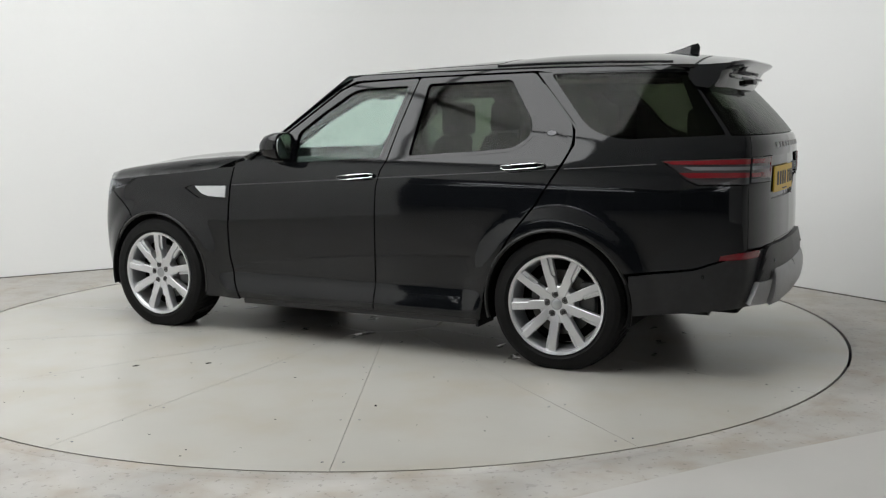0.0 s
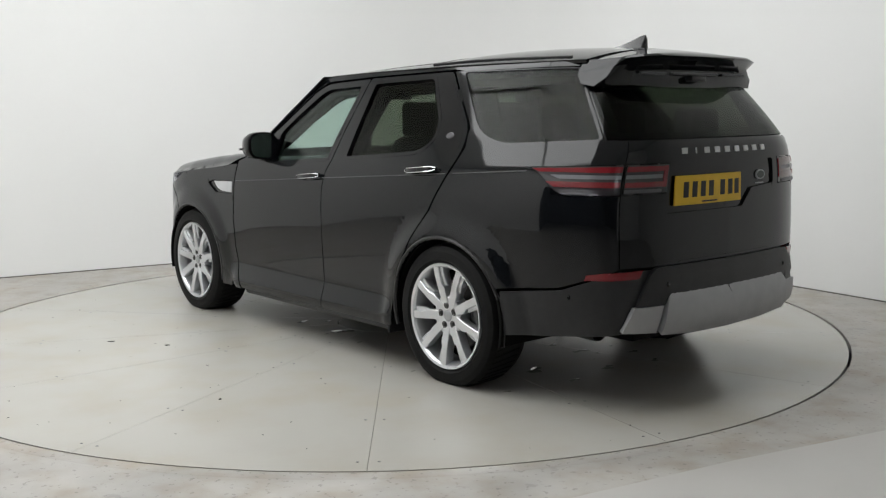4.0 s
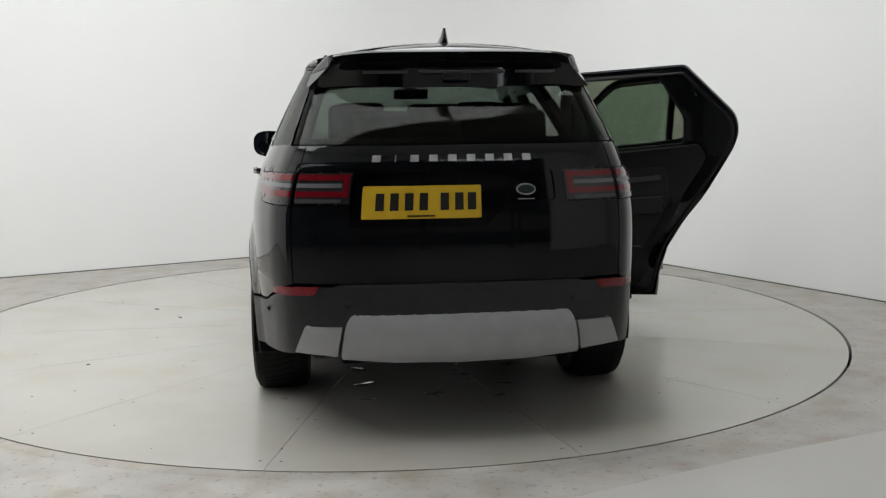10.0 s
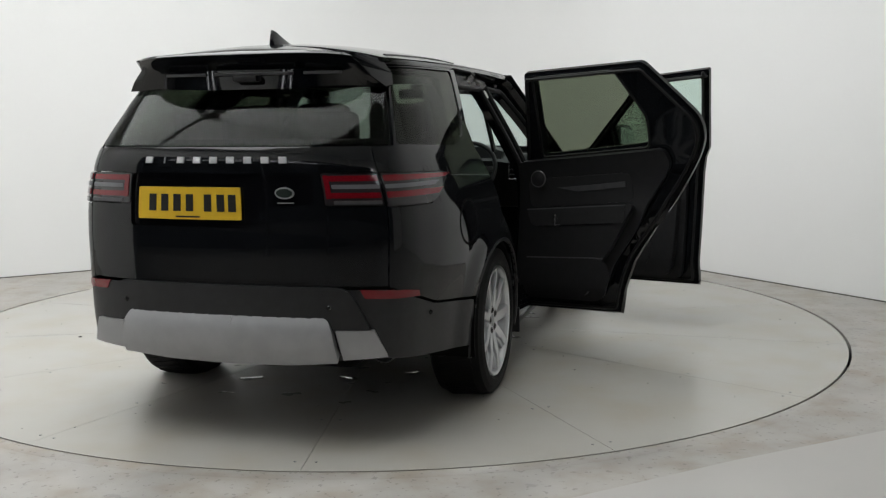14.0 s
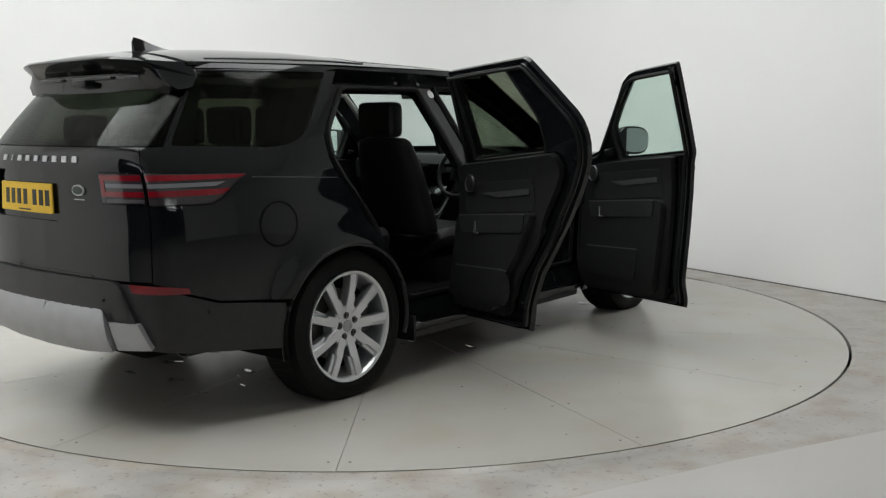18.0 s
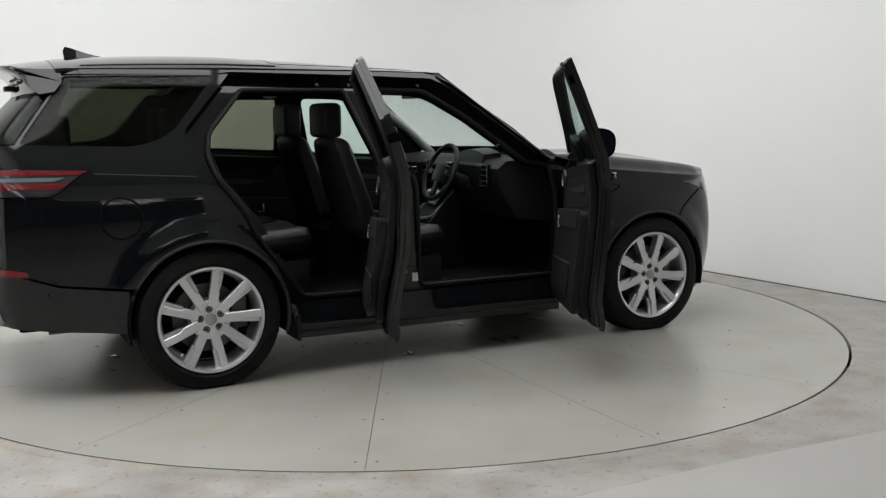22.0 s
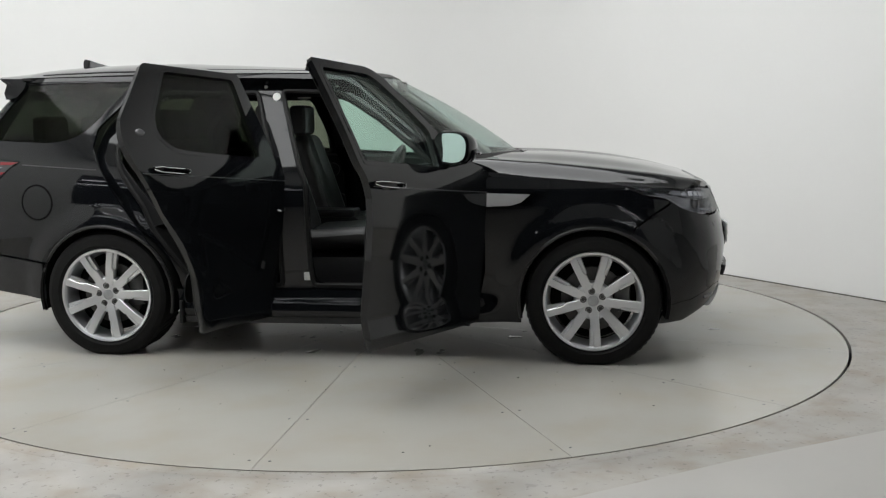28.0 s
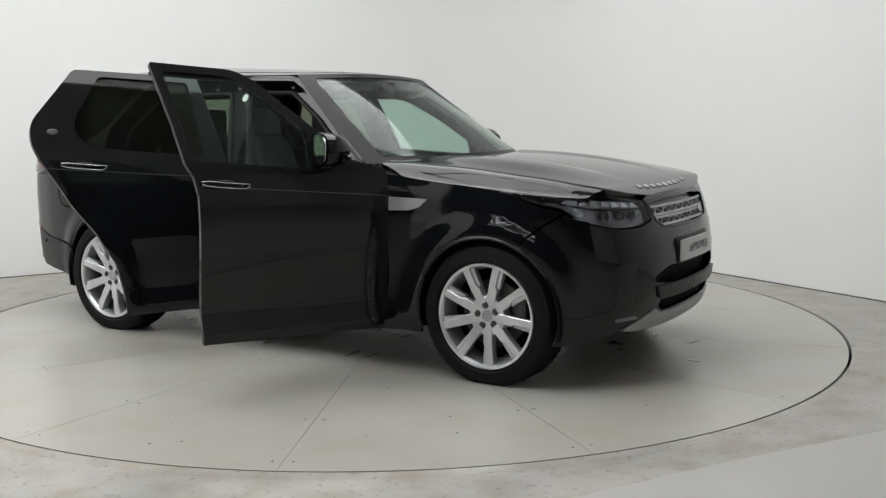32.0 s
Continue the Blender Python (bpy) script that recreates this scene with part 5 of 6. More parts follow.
        skin("washer_flap", rounded(front([(sx * 0.585, 0.775), (sx * 0.68, 0.770), (sx * 0.69, 0.795), (sx * 0.60, 0.800)]), 0.006), body, PAINT, b, off=0.002, flip=True, thick=0.006)


build_nose()


# ---- wheels and underside ----
def build_wheels():
    # one wheel facing +x, centred on its axle
    def wheel(turned):
        bm = bmesh.new()
        add_lathe(bm, [(0.0001, -0.14), (0.235, -0.14), (0.235, -0.15), (0.0001, -0.15)], 40)
        w = part("wheel", bm, GAPMAT, None, "silver nine-spoke alloy wheel with a low-profile tyre")
        bm = bmesh.new()
        prof = [(0.262, -0.235), (0.300, -0.262), (0.345, -0.268), (0.374, -0.250), (0.386, -0.215), (0.388, -0.13), (0.386, -0.045), (0.374, -0.008), (0.352, 0.004), (0.345, 0.008), (0.312, 0.005), (0.306, 0.0075), (0.300, 0.002), (0.286, -0.008), (0.270, -0.02), (0.262, -0.235)]
        add_lathe(bm, prof, 72)
        for v in bm.verts:
            if v.co.z < -0.366:
                v.co.z = -0.366
        part("tyre", bm, RUBBER, w, "black low-profile tyre")
        bm = bmesh.new()
        for k in range(60):
            for yy in (-0.075, -0.13, -0.185):
                a = 2 * math.pi * k / 60
                if math.sin(a) < -0.90:
                    continue
                add_box(bm, yy, 0, 0.3862, 0.055, 0.026, 0.006, m=pose(0, 0, 0, math.degrees(a) - 90, 0, 0) @ pose(0, 0, 0, 0, 0, 14))
        part("tread", bm, RUBBER, w, "tread blocks")
        bm = bmesh.new()
        add_lathe(bm, [(0.262, -0.016), (0.270, -0.002), (0.2835, 0.002), (0.2865, -0.004), (0.285, -0.016), (0.262, -0.03), (0.258, -0.10), (0.250, -0.135), (0.247, -0.135), (0.250, -0.10), (0.254, -0.05), (0.262, -0.016)], 90)
        part("rim", bm, SILVER, w, "silver alloy rim")
        # nine broad spokes, each with a lower stepped flank on one side
        for k in range(9):
            a = 40 * k + turned
            bm = bmesh.new()
            rings = []
            for t in np.linspace(0, 1, 12):
                r = 0.050 + (0.272 - 0.050) * t
                dep = -0.026 + 0.021 * math.sin(math.pi * 0.5 * min(1, t * 1.15))
                e = float(smoothstep(0.46, 0.56, t))
                l, h = -(0.0245 + 0.005 * t), (0.0245 + 0.003 * t) * (1 - e) + (0.0115 + 0.002 * t) * e
                c = 0.003
                rings.append([(dep - 0.06, l * 0.75, r), (dep - 0.06, h * 0.75, r), (dep - 0.016, h + 0.001, r), (dep - c, h, r), (dep, h - c, r), (dep, l + c, r), (dep - c, l, r), (dep - 0.016, l - 0.001, r)])
            add_loft(bm, rings)
            bmesh.ops.transform(bm, matrix=pose(0, 0, 0, a, 0, 0), verts=bm.verts)
            part("spoke", bm, SILVER, w)
            bm = bmesh.new()
            rings = []
            for t in np.linspace(0.50, 1, 7):
                r = 0.050 + (0.272 - 0.050) * t
                dep = -0.026 + 0.021 * math.sin(math.pi * 0.5 * min(1, t * 1.15))
                l, h = 0.0120 + 0.002 * t, 0.0260 + 0.0135 * t
                m1, m2, q = l + (h - l) * 0.36, l + (h - l) * 0.52, 0.004 + 0.008 * max(0.0, 0.75 - t) / 0.25
                rings.append([(dep - 0.06, l, r), (dep - 0.06, h * 0.75, r), (dep - 0.016 - q, h, r), (dep - 0.0075 - q, h - 0.003, r), (dep - 0.0065 - q, m2 + 0.001, r), (dep - 0.0105 - q, m2 - 0.001, r), (dep - 0.0105 - q, m1, r), (dep - 0.0075 - q, l + 0.001, r)])
            add_loft(bm, rings)
            bmesh.ops.transform(bm, matrix=pose(0, 0, 0, a, 0, 0), verts=bm.verts)
            part("spoke_flank", bm, SILVER, w, "stepped silver flank of the spoke")
        bm = bmesh.new()
        add_lathe(bm, [(0.0001, -0.028), (0.030, -0.028), (0.034, -0.025), (0.078, -0.0265), (0.081, -0.0235), (0.100, -0.0225), (0.107, -0.027), (0.111, -0.045), (0.111, -0.09), (0.0001, -0.09)], 54)
        part("hub", bm, SILVER, w)
        bm = bmesh.new()
        add_lathe(bm, [(0.0001, -0.0195), (0.024, -0.0205), (0.031, -0.025), (0.031, -0.04), (0.0001, -0.04)], 32)
        part("hub_cap", bm, SATIN, w, "pale grey hub cap")
        for k in range(5):
            bm = bmesh.new()
            add_lathe(bm, [(0.0001, -0.017), (0.010, -0.017), (0.0125, -0.021), (0.0125, -0.05), (0.0001, -0.05)], 6)
            add_lathe(bm, [(0.0132, -0.0225), (0.0195, -0.0225), (0.0195, -0.05), (0.0132, -0.05)], 16)
            bmesh.ops.transform(bm, matrix=pose(0, 0.058 * math.sin(radians(72 * k - 9)), 0.058 * math.cos(radians(72 * k - 9))), verts=bm.verts)
            part("wheel_nut", bm, DARKMETAL, w, "dark wheel nut")
        bm = bmesh.new()
        add_lathe(bm, [(0.07, -0.105), (0.185, -0.105), (0.185, -0.13), (0.07, -0.13), (0.07, -0.105)], 48)
        part("brake_disc", bm, DISC, w, "grey steel brake disc")
        bm = bmesh.new()
        add_box(bm, -0.105, 0.165, 0.03, 0.07, 0.09, 0.20, 0.02)
        part("brake_calliper", bm, DARKMETAL, w)
        return w
    x = 0.965
    for sx, y, turned in ((1, HUB_Y, 24), (1, -HUB_Y, 31), (-1, HUB_Y, 0), (-1, -HUB_Y, 14)):
        w = wheel(turned)
        w.matrix_basis = pose(sx * x, y, HUB_Z, 0, 0, 0 if sx > 0 else 180)
        w.parent = CAR
    # arch liners and under tray
    for sx in (1, -1):
        for hy in (HUB_Y, -HUB_Y):
            bm = bmesh.new()
            rings = []
            for a in np.linspace(-13, 193, 28):
                ca, sa = math.cos(radians(a)), math.sin(radians(a))
                rings.append([(sx * xx, hy + r * ca, HUB_Z + r * sa) for xx, r in ((0.955, ARCH + 0.004), (0.55, ARCH + 0.004), (0.55, ARCH + 0.02), (0.955, ARCH + 0.02))])
            add_loft(bm, rings)
            wall = [(hy + (ARCH + 0.01) * math.cos(radians(a)), HUB_Z + (ARCH + 0.01) * math.sin(radians(a))) for a in np.linspace(-13, 193, 28)]
            add_loft(bm, [[(sx * 0.54, y, z) for y, z in wall], [(sx * 0.56, y, z) for y, z in wall]])
            part("arch_liner", bm, GAPMAT, CAR, "dark wheel arch liner")
            # lip of the arch
            bm = bmesh.new()
            pts = []
            for a in np.linspace(-14, 194, 30):
                y, z = hy + (ARCH + 0.012) * math.cos(radians(a)), HUB_Z + (ARCH + 0.012) * math.sin(radians(a))
                p = body(sx * sy(y), z)
                pts.append((float(p[0]) - sx * 0.006, y, z))
            add_tube(bm, pts, 0.011, 6)
            part("arch_lip", bm, TRIM, CAR)
    bm = bmesh.new()
    add_box(bm, 0, -0.03, 0.27, 1.62, 1.95, 0.10, 0.02)
    add_box(bm, 0, 1.62, 0.34, 1.05, 0.75, 0.06, 0.02)
    add_box(bm, 0, -1.85, 0.36, 1.05, 1.05, 0.10, 0.02)
    add_box(bm, 0, HUB_Y, 0.36, 1.5, 0.10, 0.08, 0.02)
    add_box(bm, 0, -HUB_Y, 0.34, 1.5, 0.12, 0.10, 0.02)
    part("under_tray", bm, GAPMAT, CAR, "dark underside")
    for sx in (1, -1):
        bm = bmesh.new()
        add_box(bm, sx * 0.87, -0.985, 0.275, 0.22, 0.02, 0.14, 0.006)
        part("mud_flap", bm, PLASTIC, CAR, "short black mud flap")
    # engine bay bulkhead blocks the view through the nose
    bm = bmesh.new()
    add_box(bm, 0, 1.45, 0.70, 1.06, 1.25, 0.50, 0.05)
    part("engine_block", bm, GAPMAT, CAR, "dark engine bay filling")


build_wheels()


# ---- body sides inside the doors, and the cabin ----
def build_cabin():
    AP_F = [(0.70, 1.13), (0.735, 0.95), (0.755, 0.60), (0.748, 0.432, 0.20), (-0.185, 0.432, 0.17), (-0.20, 0.55), (-0.215, 1.05), (-0.26, 1.17), (-0.405, 1.615, 0.05), (-0.06, 1.605, 0.10), (0.20, 1.44), (0.55, 1.16)]
    AP_R = [(-0.390, 0.50), (-0.385, 0.432, 0.10), (-0.90, 0.432, 0.18), (-0.96, 0.53), (-1.13, 0.76), (-1.37, 1.13, 0.08), (-1.41, 1.26, 0.08), (-1.385, 1.38, 0.08), (-1.17, 1.610, 0.06), (-0.57, 1.608, 0.04), (-0.42, 1.15), (-0.395, 1.0)]
    OUT = [(0.86, 1.13), (0.86, 0.22), (-0.98, 0.22), (-1.03, 0.50), (-1.50, 1.10), (-1.56, 1.26), (-1.52, 1.42), (-1.24, 1.700), (-0.3, 1.700), (0.0, 1.672), (0.30, 1.455), (0.66, 1.155)]
    for sx in (1, -1):
        f = skin("side_frame", side(OUT, sx), body, PAINT, CAR, "gloss black door aperture frame and centre pillar", holes=[rounded(side(AP_F, sx), 0.02), rounded(side(AP_R, sx), 0.02)],
                 off=-0.080, thick=0.05, flip=True, cell=0.06, gap=0, lip=0.01)
        for ap in (AP_F, AP_R):
            rope("aperture_seal", inset(side(ap, sx), -0.006), body, SEAL, f, "thick rubber door seal", -0.076, 0.015)
        if sx > 0:
            c = [(sy(-0.447) + 0.024 * math.cos(a), 1.587 + 0.024 * math.sin(a)) for a in np.linspace(0, 2 * math.pi, 25)[:-1]]
            skin("round_sticker", c, body, STICKER, f, "round white sticker", off=-0.076, thick=0.006, flip=True, gap=0)
            skin("square_label", side([(-0.20, 0.455), (-0.248, 0.455), (-0.248, 0.505), (-0.20, 0.505)], 1), body, STICKER, f, "small white square label", off=-0.076, thick=0.006, flip=True, gap=0)
            bm = bmesh.new()
            for yy, zz in ((-0.36, 0.88), (-1.36, 0.93)):
                p = body(sy(yy), zz)
                add_tube(bm, [(float(p[0]) - 0.10, yy, zz), (float(p[0]) - 0.03, yy, zz), (float(p[0]) - 0.03, yy - 0.03, zz + 0.012)], 0.006, 6)
            part("door_striker", bm, CHROME, f, "bright door latch loop")
    # floor and lower walls
    for nm, lab, bx in (("cabin_floor", "black carpeted floor", (0, -0.10, 0.375, 1.62, 1.80, 0.05)), ("load_floor", "black carpeted load floor", (0, -1.65, 0.62, 1.30, 1.35, 0.06)),
                        ("heel_board", "black carpet below the rear seats", (0, -0.98, 0.48, 1.30, 0.05, 0.28)), ("bulkhead", "black carpeted bulkhead", (0, 0.86, 0.72, 1.62, 0.05, 0.80))):
        bm = bmesh.new()
        add_box(bm, *bx, 0.01)
        part(nm, bm, CARPET, CAR, lab)
    for sx in (1, -1):
        skin("load_lining", side([(-1.45, 1.29), (-1.62, 1.345), (-2.28, 1.30), (-2.35, 0.75), (-1.95, 0.75), (-1.90, 0.80), (-1.10, 0.80)], sx), body, PLASTIC, CAR, "black load space lining", off=-0.10, thick=0.03, flip=True)
        skin("rear_pillar_lining", side([(-1.21, 1.645), (-1.45, 1.645), (-1.72, 1.30), (-1.56, 1.16), (-1.44, 1.24), (-1.425, 1.38)], sx), body, PLASTIC, CAR, "dark rear pillar lining", off=-0.12, thick=0.03, flip=True)
    # headliner
    def lin(x, y):
        x, y = np.asarray(x, float), np.asarray(y, float)
        return np.stack([x, y, np.interp(y, [-2.3, -1.3, 0.1], [1.665, 1.70, 1.655]) - 0.05 * (x / 0.62) ** 2], -1)
    skin("headliner", rounded([(-0.60, 0.05), (0.60, 0.05), (0.60, -1.2), (0.56, -2.2), (-0.56, -2.2), (-0.60, -1.2)], 0.03), lin, HEADLINER, CAR, "pale grey cloth headliner", thick=0.015, cell=0.15)
    # pillar linings on the inside of the windscreen posts
    for sx in (1, -1):
        bm = bmesh.new()
        add_tube(bm, [(sx * 0.80, 0.72, 1.14), (sx * 0.755, 0.50, 1.32), (sx * 0.66, 0.12, 1.585), (sx * 0.61, 0.0, 1.645)], [0.03, 0.03, 0.03, 0.025], 10)
        part("pillar_lining", bm, HEADLINER if sx < 0 else PLASTIC, CAR, "grey pillar lining")
    # dashboard
    bm = bmesh.new()
    rings = []
    for x in np.linspace(-0.80, 0.80, 17):
        k = 0.10 * (1 - (x / 0.8) ** 2)
        top = 1.155 + 0.012 * (abs(x - 0.38) < 0.2)
        rings.append([(x, 0.80 + k, 1.10), (x, 0.62, top), (x, 0.44, top - 0.015), (x, 0.38, top - 0.06), (x, 0.40, 0.98), (x, 0.44, 0.90), (x, 0.52, 0.78), (x, 0.80, 0.75)])
    add_loft(bm, rings)
    dash = part("dashboard", bm, PLASTIC, CAR, "black soft-touch dashboard")
    bm = bmesh.new()
    rings = []
    for t in np.linspace(0, 1, 9):
        x = 0.21 + 0.34 * t
        h = 0.055 * math.sin(math.pi * (0.15 + 0.7 * t))
        rings.append([(x, 0.56, 1.14), (x, 0.54, 1.16 + h), (x, 0.42, 1.15 + h), (x, 0.40, 1.10)])
    add_loft(bm, rings)
    part("instrument_hood", bm, LEATHER, dash, "black instrument hood")
    bm = bmesh.new()
    add_box(bm, 0, 0.385, 1.025, 0.26, 0.03, 0.14, 0.01, m=pose(0, 0, 0, 0, 0, 0))
    part("centre_screen", bm, GLOSS, dash, "dark centre touch screen")
    for x in (-0.70, -0.19, 0.19, 0.66):
        bm = bmesh.new()
        add_box(bm, x, 0.375, 1.05, 0.085, 0.03, 0.14, 0.012)
        part("air_vent", bm, GLOSS, dash, "framed air vent")
        bm = bmesh.new()
        add_tube(bm, [(x + 0.045, 0.356, 1.00), (x + 0.045, 0.356, 1.115), (x - 0.045, 0.356, 1.115), (x - 0.045, 0.356, 0.985), (x + 0.045, 0.356, 0.985)], 0.0035, 6)
        part("vent_frame", bm, CHROME, dash, "bright vent frame")
        for k in range(3):
            bm = bmesh.new()
            add_box(bm, x, 0.358, 1.015 + 0.035 * k, 0.065, 0.008, 0.006)
            part("vent_slat", bm, GREYTRIM, dash)
    # centre console
    bm = bmesh.new()
    add_loft(bm, [[(-0.13, y, 0.36), (0.13, y, 0.36), (0.115, y, z), (-0.115, y, z)] for y, z in ((0.50, 0.92), (0.36, 0.86), (0.25, 0.74), (-0.05, 0.72), (-0.10, 0.76), (-0.45, 0.76), (-0.50, 0.70))])
    con = part("centre_console", bm, PLASTIC, CAR, "black centre console with armrest")
    for sx in (1, -1):
        bm = bmesh.new()
        add_tube(bm, [(sx * 0.125, 0.44, 0.93), (sx * 0.125, 0.25, 0.755), (sx * 0.125, -0.08, 0.735)], 0.004, 6)
        part("console_rail", bm, SATIN, con, "bright console edge")
    # bright slanted panels on both flanks of the console, and its switch panel
    for sx in (1, -1):
        bm = bmesh.new()
        add_loft(bm, [[(sx * 0.118, y, z), (sx * 0.132, y, z), (sx * 0.134, y - 0.05, z - 0.045), (sx * 0.118, y - 0.05, z - 0.045)] for y, z in ((0.47, 0.99), (0.40, 0.90), (0.31, 0.79), (0.26, 0.735))])
        part("console_panel", bm, GREYTRIM, con, "silver grey console flank")
    bm = bmesh.new()
    add_box(bm, 0, 0, 0, 0.20, 0.012, 0.15, 0.006, m=Matrix.Translation((0, 0.345, 0.885)) @ pose(0, 0, 0, -38))
    part("switch_panel", bm, GLOSS, con, "gloss black switch panel")
    for x in (-0.06, 0.06):
        bm = bmesh.new()
        add_lathe(bm, [(0.0001, 0.022), (0.020, 0.022), (0.024, 0.018), (0.024, 0.0), (0.0001, 0.0)], 20)
        bmesh.ops.transform(bm, matrix=Matrix.Translation((x, 0.335, 0.895)) @ pose(0, 0, 0, -38) @ pose(0, 0, 0, 0, 0, -90), verts=bm.verts)
        part("dial", bm, SATIN, con, "silver rotary dial")
    bm = bmesh.new()
    add_box(bm, 0, -0.28, 0.785, 0.20, 0.34, 0.05, 0.018, seg=3)
    part("armrest", bm, LEATHER, con, "padded centre armrest")
    # steering wheel, right-hand drive
    bm = bmesh.new()
    pts = [(0.185 * math.cos(a), 0.185 * math.sin(a), 0) for a in np.linspace(0, 2 * math.pi, 40)]
    add_tube(bm, pts, 0.016, 10, caps=False)
    m = pose(0.37, 0.20, 1.065, 66, 0, 0)
    bmesh.ops.transform(bm, matrix=m, verts=bm.verts)
    sw = part("steering_wheel", bm, LEATHER, CAR, "black leather steering wheel")
    bm = bmesh.new()
    add_box(bm, 0, -0.01, -0.01, 0.15, 0.12, 0.05, 0.02, m=m)
    add_box(bm, 0.12, 0.0, -0.005, 0.12, 0.035, 0.02, 0.006, m=m)
    add_box(bm, -0.12, 0.0, -0.005, 0.12, 0.035, 0.02, 0.006, m=m)
    add_box(bm, 0, -0.12, -0.005, 0.05, 0.12, 0.02, 0.006, m=m)
    part("wheel_boss", bm, TRIM, sw)
    bm = bmesh.new()
    add_tube(bm, [(0.37, 0.22, 1.055), (0.37, 0.45, 0.96)], 0.045, 12)
    part("steering_column", bm, PLASTIC, sw)
    for sx in (1, -1):
        bm = bmesh.new()
        add_box(bm, sx * 0.105, 0.0, 0.008, 0.035, 0.03, 0.008, 0.003, m=m)
        part("wheel_switch", bm, GREYTRIM, sw)
    for sx in (1, -1):
        for yy in (-0.62, 0.02):
            bm = bmesh.new()
            add_tube(bm, [(sx * 0.625, yy + 0.10, 1.615), (sx * 0.60, yy + 0.08, 1.575), (sx * 0.597, yy, 1.565), (sx * 0.60, yy - 0.08, 1.575), (sx * 0.625, yy - 0.10, 1.615)], 0.011, 8)
            part("grab_handle", bm, HEADLINER, CAR, "pale grey roof grab handle")
        bm = bmesh.new()
        add_loft(bm, [[(sx * 0.70, -0.36 + dy, 1.20), (sx * 0.70, -0.42 + dy, 1.20), (sx * 0.625, -0.46 + dy, 1.56), (sx * 0.625, -0.40 + dy, 1.56)] for dy in (0.0,)] +
                 [[(sx * 0.685, -0.36, 1.20), (sx * 0.685, -0.42, 1.20), (sx * 0.61, -0.46, 1.56), (sx * 0.61, -0.40, 1.56)]])
        part("belt_strap", bm, SEAL, CAR, "black seat belt strap on the centre pillar")
    # interior mirror
    bm = bmesh.new()
    add_box(bm, 0, 0.17, 1.575, 0.24, 0.03, 0.07, 0.015)
    add_box(bm, 0, 0.215, 1.61, 0.09, 0.06, 0.08, 0.02)
    part("interior_mirror", bm, TRIM, CAR, "black interior mirror and camera cover")

    # seats
    def seat(x, y, wide=0.52, back=0.62, z0=0.36, rest=True, cush=0.50, name="front_seat", label="black perforated leather seat"):
        s = part_root(name, x, y)
        bm = bmesh.new()
        rings = []
        for t in np.linspace(0, 1, 9):
            yy = y + cush * (0.5 - t)
            top = 0.70 + 0.035 * (1 - t) ** 2 + (0.02 if 0.05 < t < 0.9 else -0.03)
            ww = wide / 2 * (1 if 0.05 < t < 0.95 else 0.9)
            rings.append([(x - ww, yy, top - 0.15), (x + ww, yy, top - 0.15), (x + ww, yy, top - 0.02), (x + ww * 0.82, yy, top + 0.025), (x + ww * 0.55, yy, top), (x - ww * 0.55, yy, top), (x - ww * 0.82, yy, top + 0.025), (x - ww, yy, top - 0.02)])
        add_loft(bm, rings)
        for v in bm.verts:
            v.co.z += z0 - 0.36
        part("cushion", bm, LEATHER, s, label, rounder=1)
        bm = bmesh.new()
        rings = []
        for t in np.linspace(0, 1, 11):
            zz = z0 + 0.33 + back * t
            yy = y - cush * 0.5 + 0.02 - 0.20 * t
            ww = wide / 2 * (1.0 - 0.30 * t ** 3)
            dp = 0.13 - 0.05 * t
            rings.append([(x - ww, yy - dp * 0.7, zz), (x - ww * 0.6, yy - dp, zz), (x + ww * 0.6, yy - dp, zz), (x + ww, yy - dp * 0.7, zz), (x + ww, yy + 0.03, zz), (x + ww * 0.80, yy + 0.055, zz), (x + ww * 0.5, yy, zz), (x - ww * 0.5, yy, zz), (x - ww * 0.80, yy + 0.055, zz), (x - ww, yy + 0.03, zz)])
        add_loft(bm, rings)
        part("backrest", bm, LEATHER, s, rounder=1)
        if rest:
            yy, zz = y - cush * 0.5 - 0.21, z0 + 0.33 + back + 0.095
            bm = bmesh.new()
            add_box(bm, x, yy, zz, 0.29, 0.12, 0.21, 0.045, seg=3)
            part("headrest", bm, LEATHER, s)
            for dx in (-0.06, 0.06):
                bm = bmesh.new()
                add_tube(bm, [(x + dx, yy, zz - 0.08), (x + dx, yy + 0.01, zz - 0.22)], 0.006, 6)
                part("headrest_post", bm, CHROME, s)
        bm = bmesh.new()
        add_box(bm, x, y, z0 + 0.10, wide * 0.85, cush * 0.85, 0.20, 0.02)
        part("seat_base", bm, PLASTIC, s)
        return s

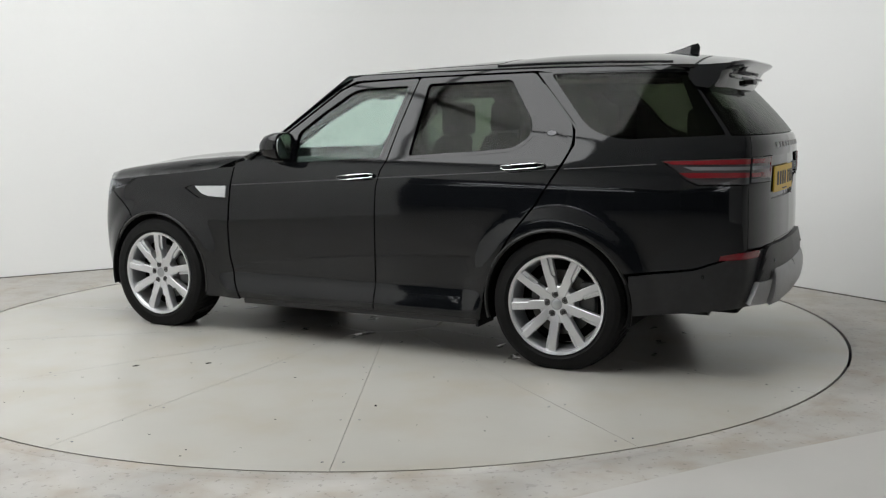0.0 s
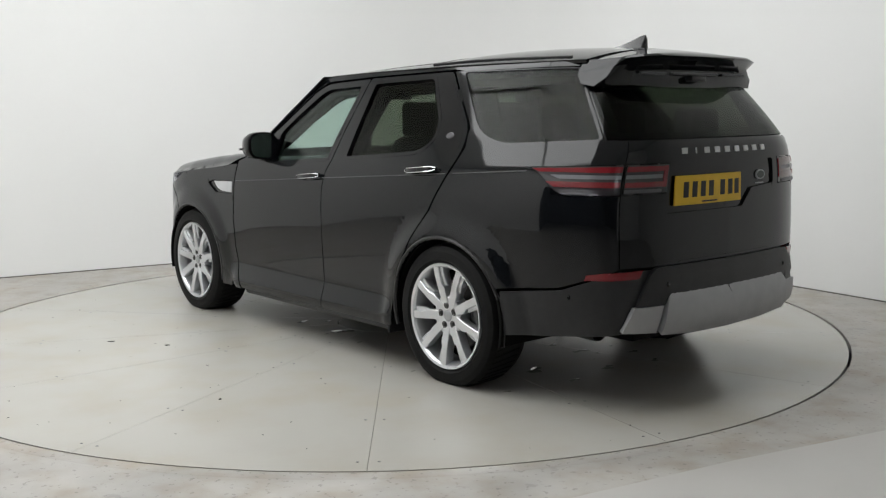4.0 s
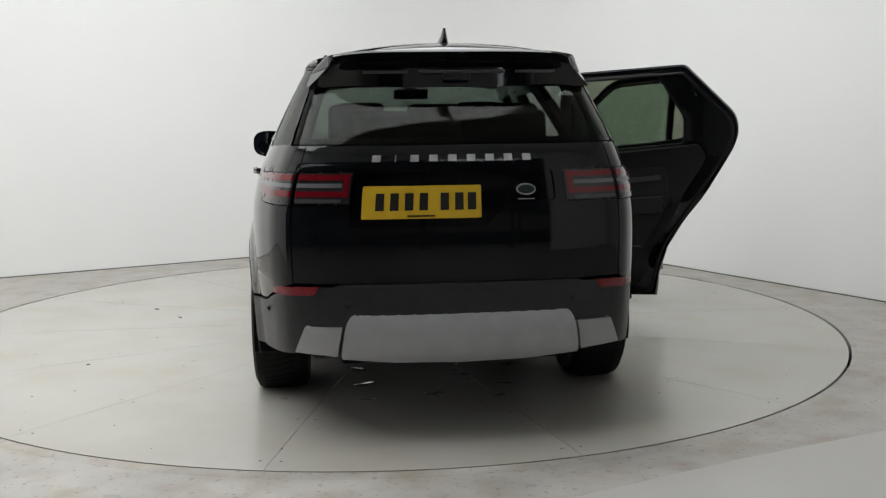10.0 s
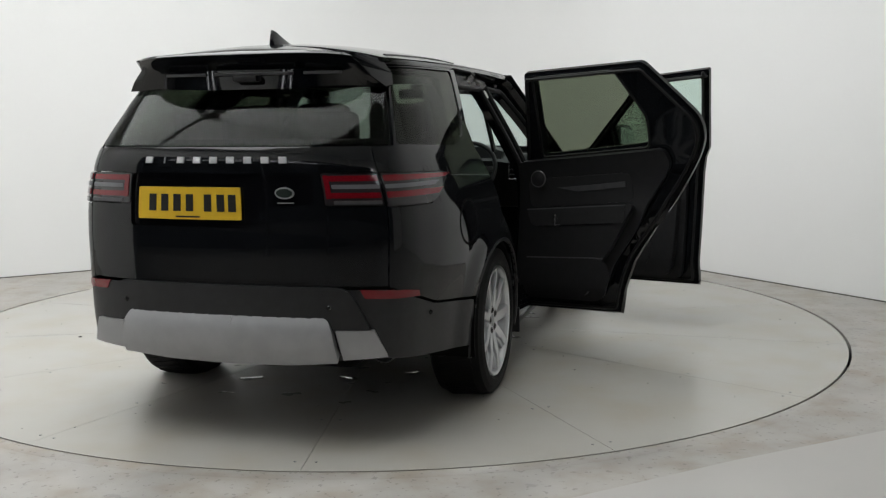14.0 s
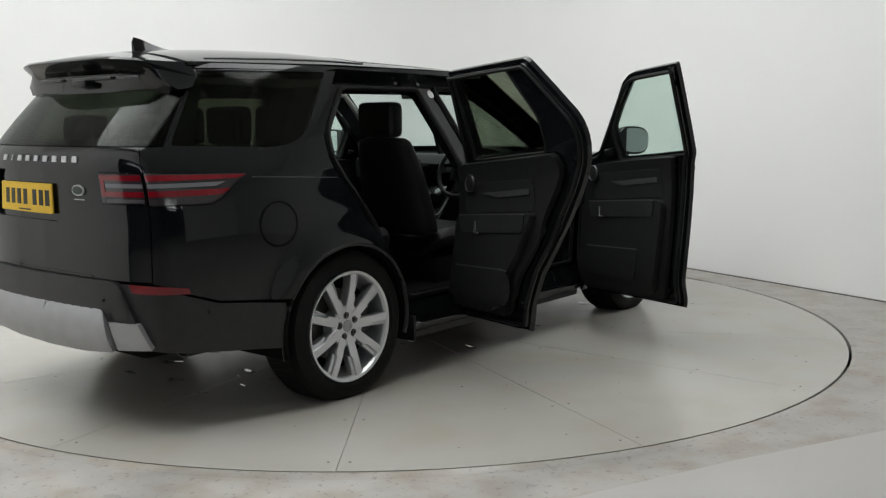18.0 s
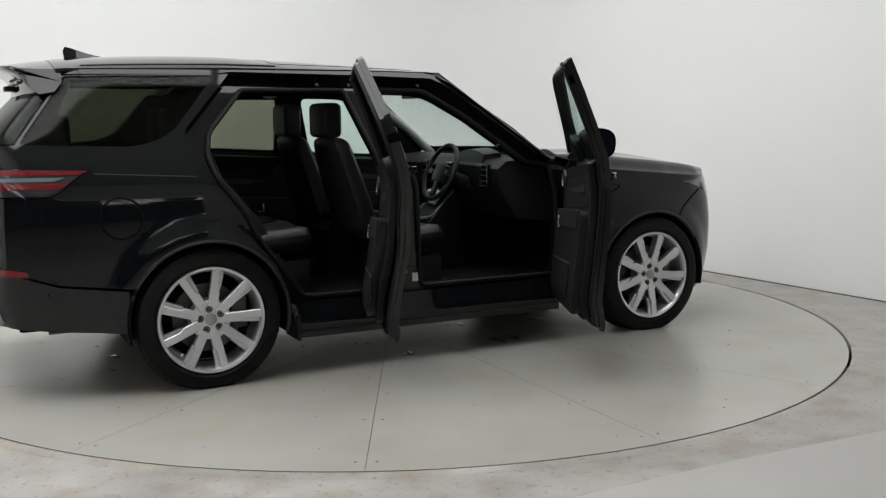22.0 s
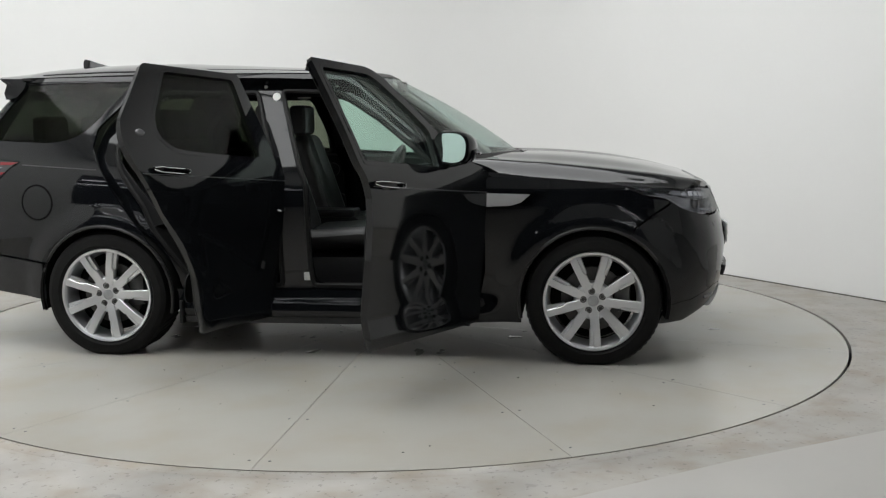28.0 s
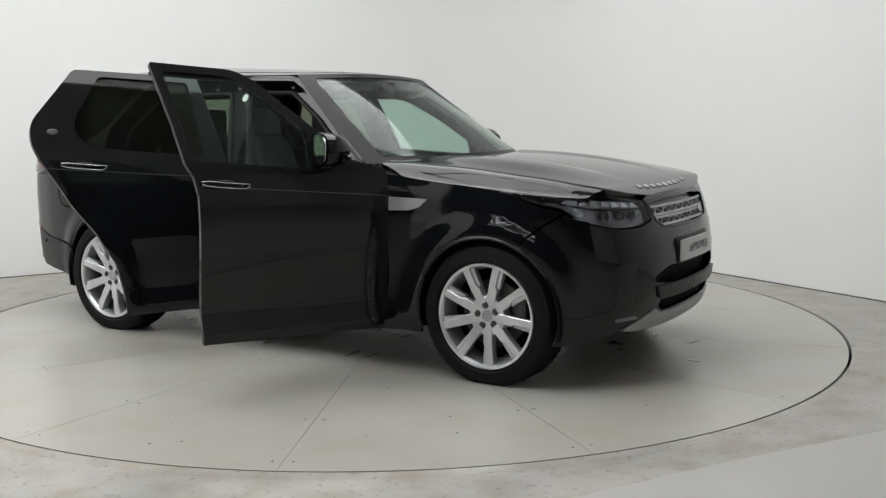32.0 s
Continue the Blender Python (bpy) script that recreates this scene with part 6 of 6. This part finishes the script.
    def part_root(name, x, y):
        bm = bmesh.new()
        add_box(bm, x, y, 0.40, 0.30, 0.30, 0.04, 0.01)
        return part(name, bm, PLASTIC, CAR, "black leather seat with headrest")
    for x in (-0.37, 0.37):
        seat(x, -0.12)
    for x, w in ((-0.42, 0.44), (0.0, 0.36), (0.42, 0.44)):
        seat(x, -0.98, w, 0.56, 0.40, True, 0.46, "rear_seat")
    for x in (-0.32, 0.32):
        seat(x, -1.72, 0.46, 0.42, 0.50, True, 0.36, "third_row_seat")


build_cabin()


# ---- what moves ----
TURN = [(0.0, 59.6), (1.0, 54.0), (2.0, 48.3), (3.0, 42.6), (3.5, 39.7), (5.5, 28.3), (7.0, 19.8), (9.0, 8.55), (11.0, -2.7), (13.0, -14.1), (14.5, -22.7), (16.5, -34.2),
        (18.0, -42.75), (20.0, -54.35), (22.0, -66.2), (24.0, -77.9), (25.5, -86.5), (27.5, -98.0), (29.0, -106.8), (30.5, -115.8), (32.0, -124.6)]
OPEN_R = [(0.0, 0), (4.2, 0), (5.0, 8), (6.0, 27), (6.6, 35), (7.0, 40), (7.5, 45), (8.0, 50), (8.6, 54), (9.2, 58), (10.0, 62), (10.6, 67), (11.5, 69.5), (13.0, 70.1), (20.0, 70.1), (32.0, 70.1)]
OPEN_F = [(0.0, 0), (6.5, 0), (7.2, 8), (8.0, 22), (9.0, 42), (9.8, 54), (10.6, 59), (12.0, 62), (13.0, 63.5), (14.0, 64.5), (16.5, 64.9), (24.0, 64.9), (32.0, 64.9)]


def motions():
    rows_table, rows_car = [], []
    for t, a in TURN:
        rows_table.append((t, pose(0, 0, 0, 0, 0, a)))
        rows_car.append((t, pose(0, 0, 0, 0, 0, a) @ pose(0.1765, -0.0686, 0)))
    walk(TABLE_OB, rows_table)
    walk(CAR, rows_car)
    for ob, hinge, lean, rows in ((DOORS[(1, True)], HINGE_F, (-0.055, 0.023, 1.0), OPEN_F), (DOORS[(1, False)], HINGE_R, (-0.072, 0.05, 1.0), OPEN_R)):
        axis = Vector(lean).normalized()
        walk(ob, [(t, Matrix.Translation(hinge) @ Matrix.Rotation(radians(a), 4, axis)) for t, a in rows])


motions()
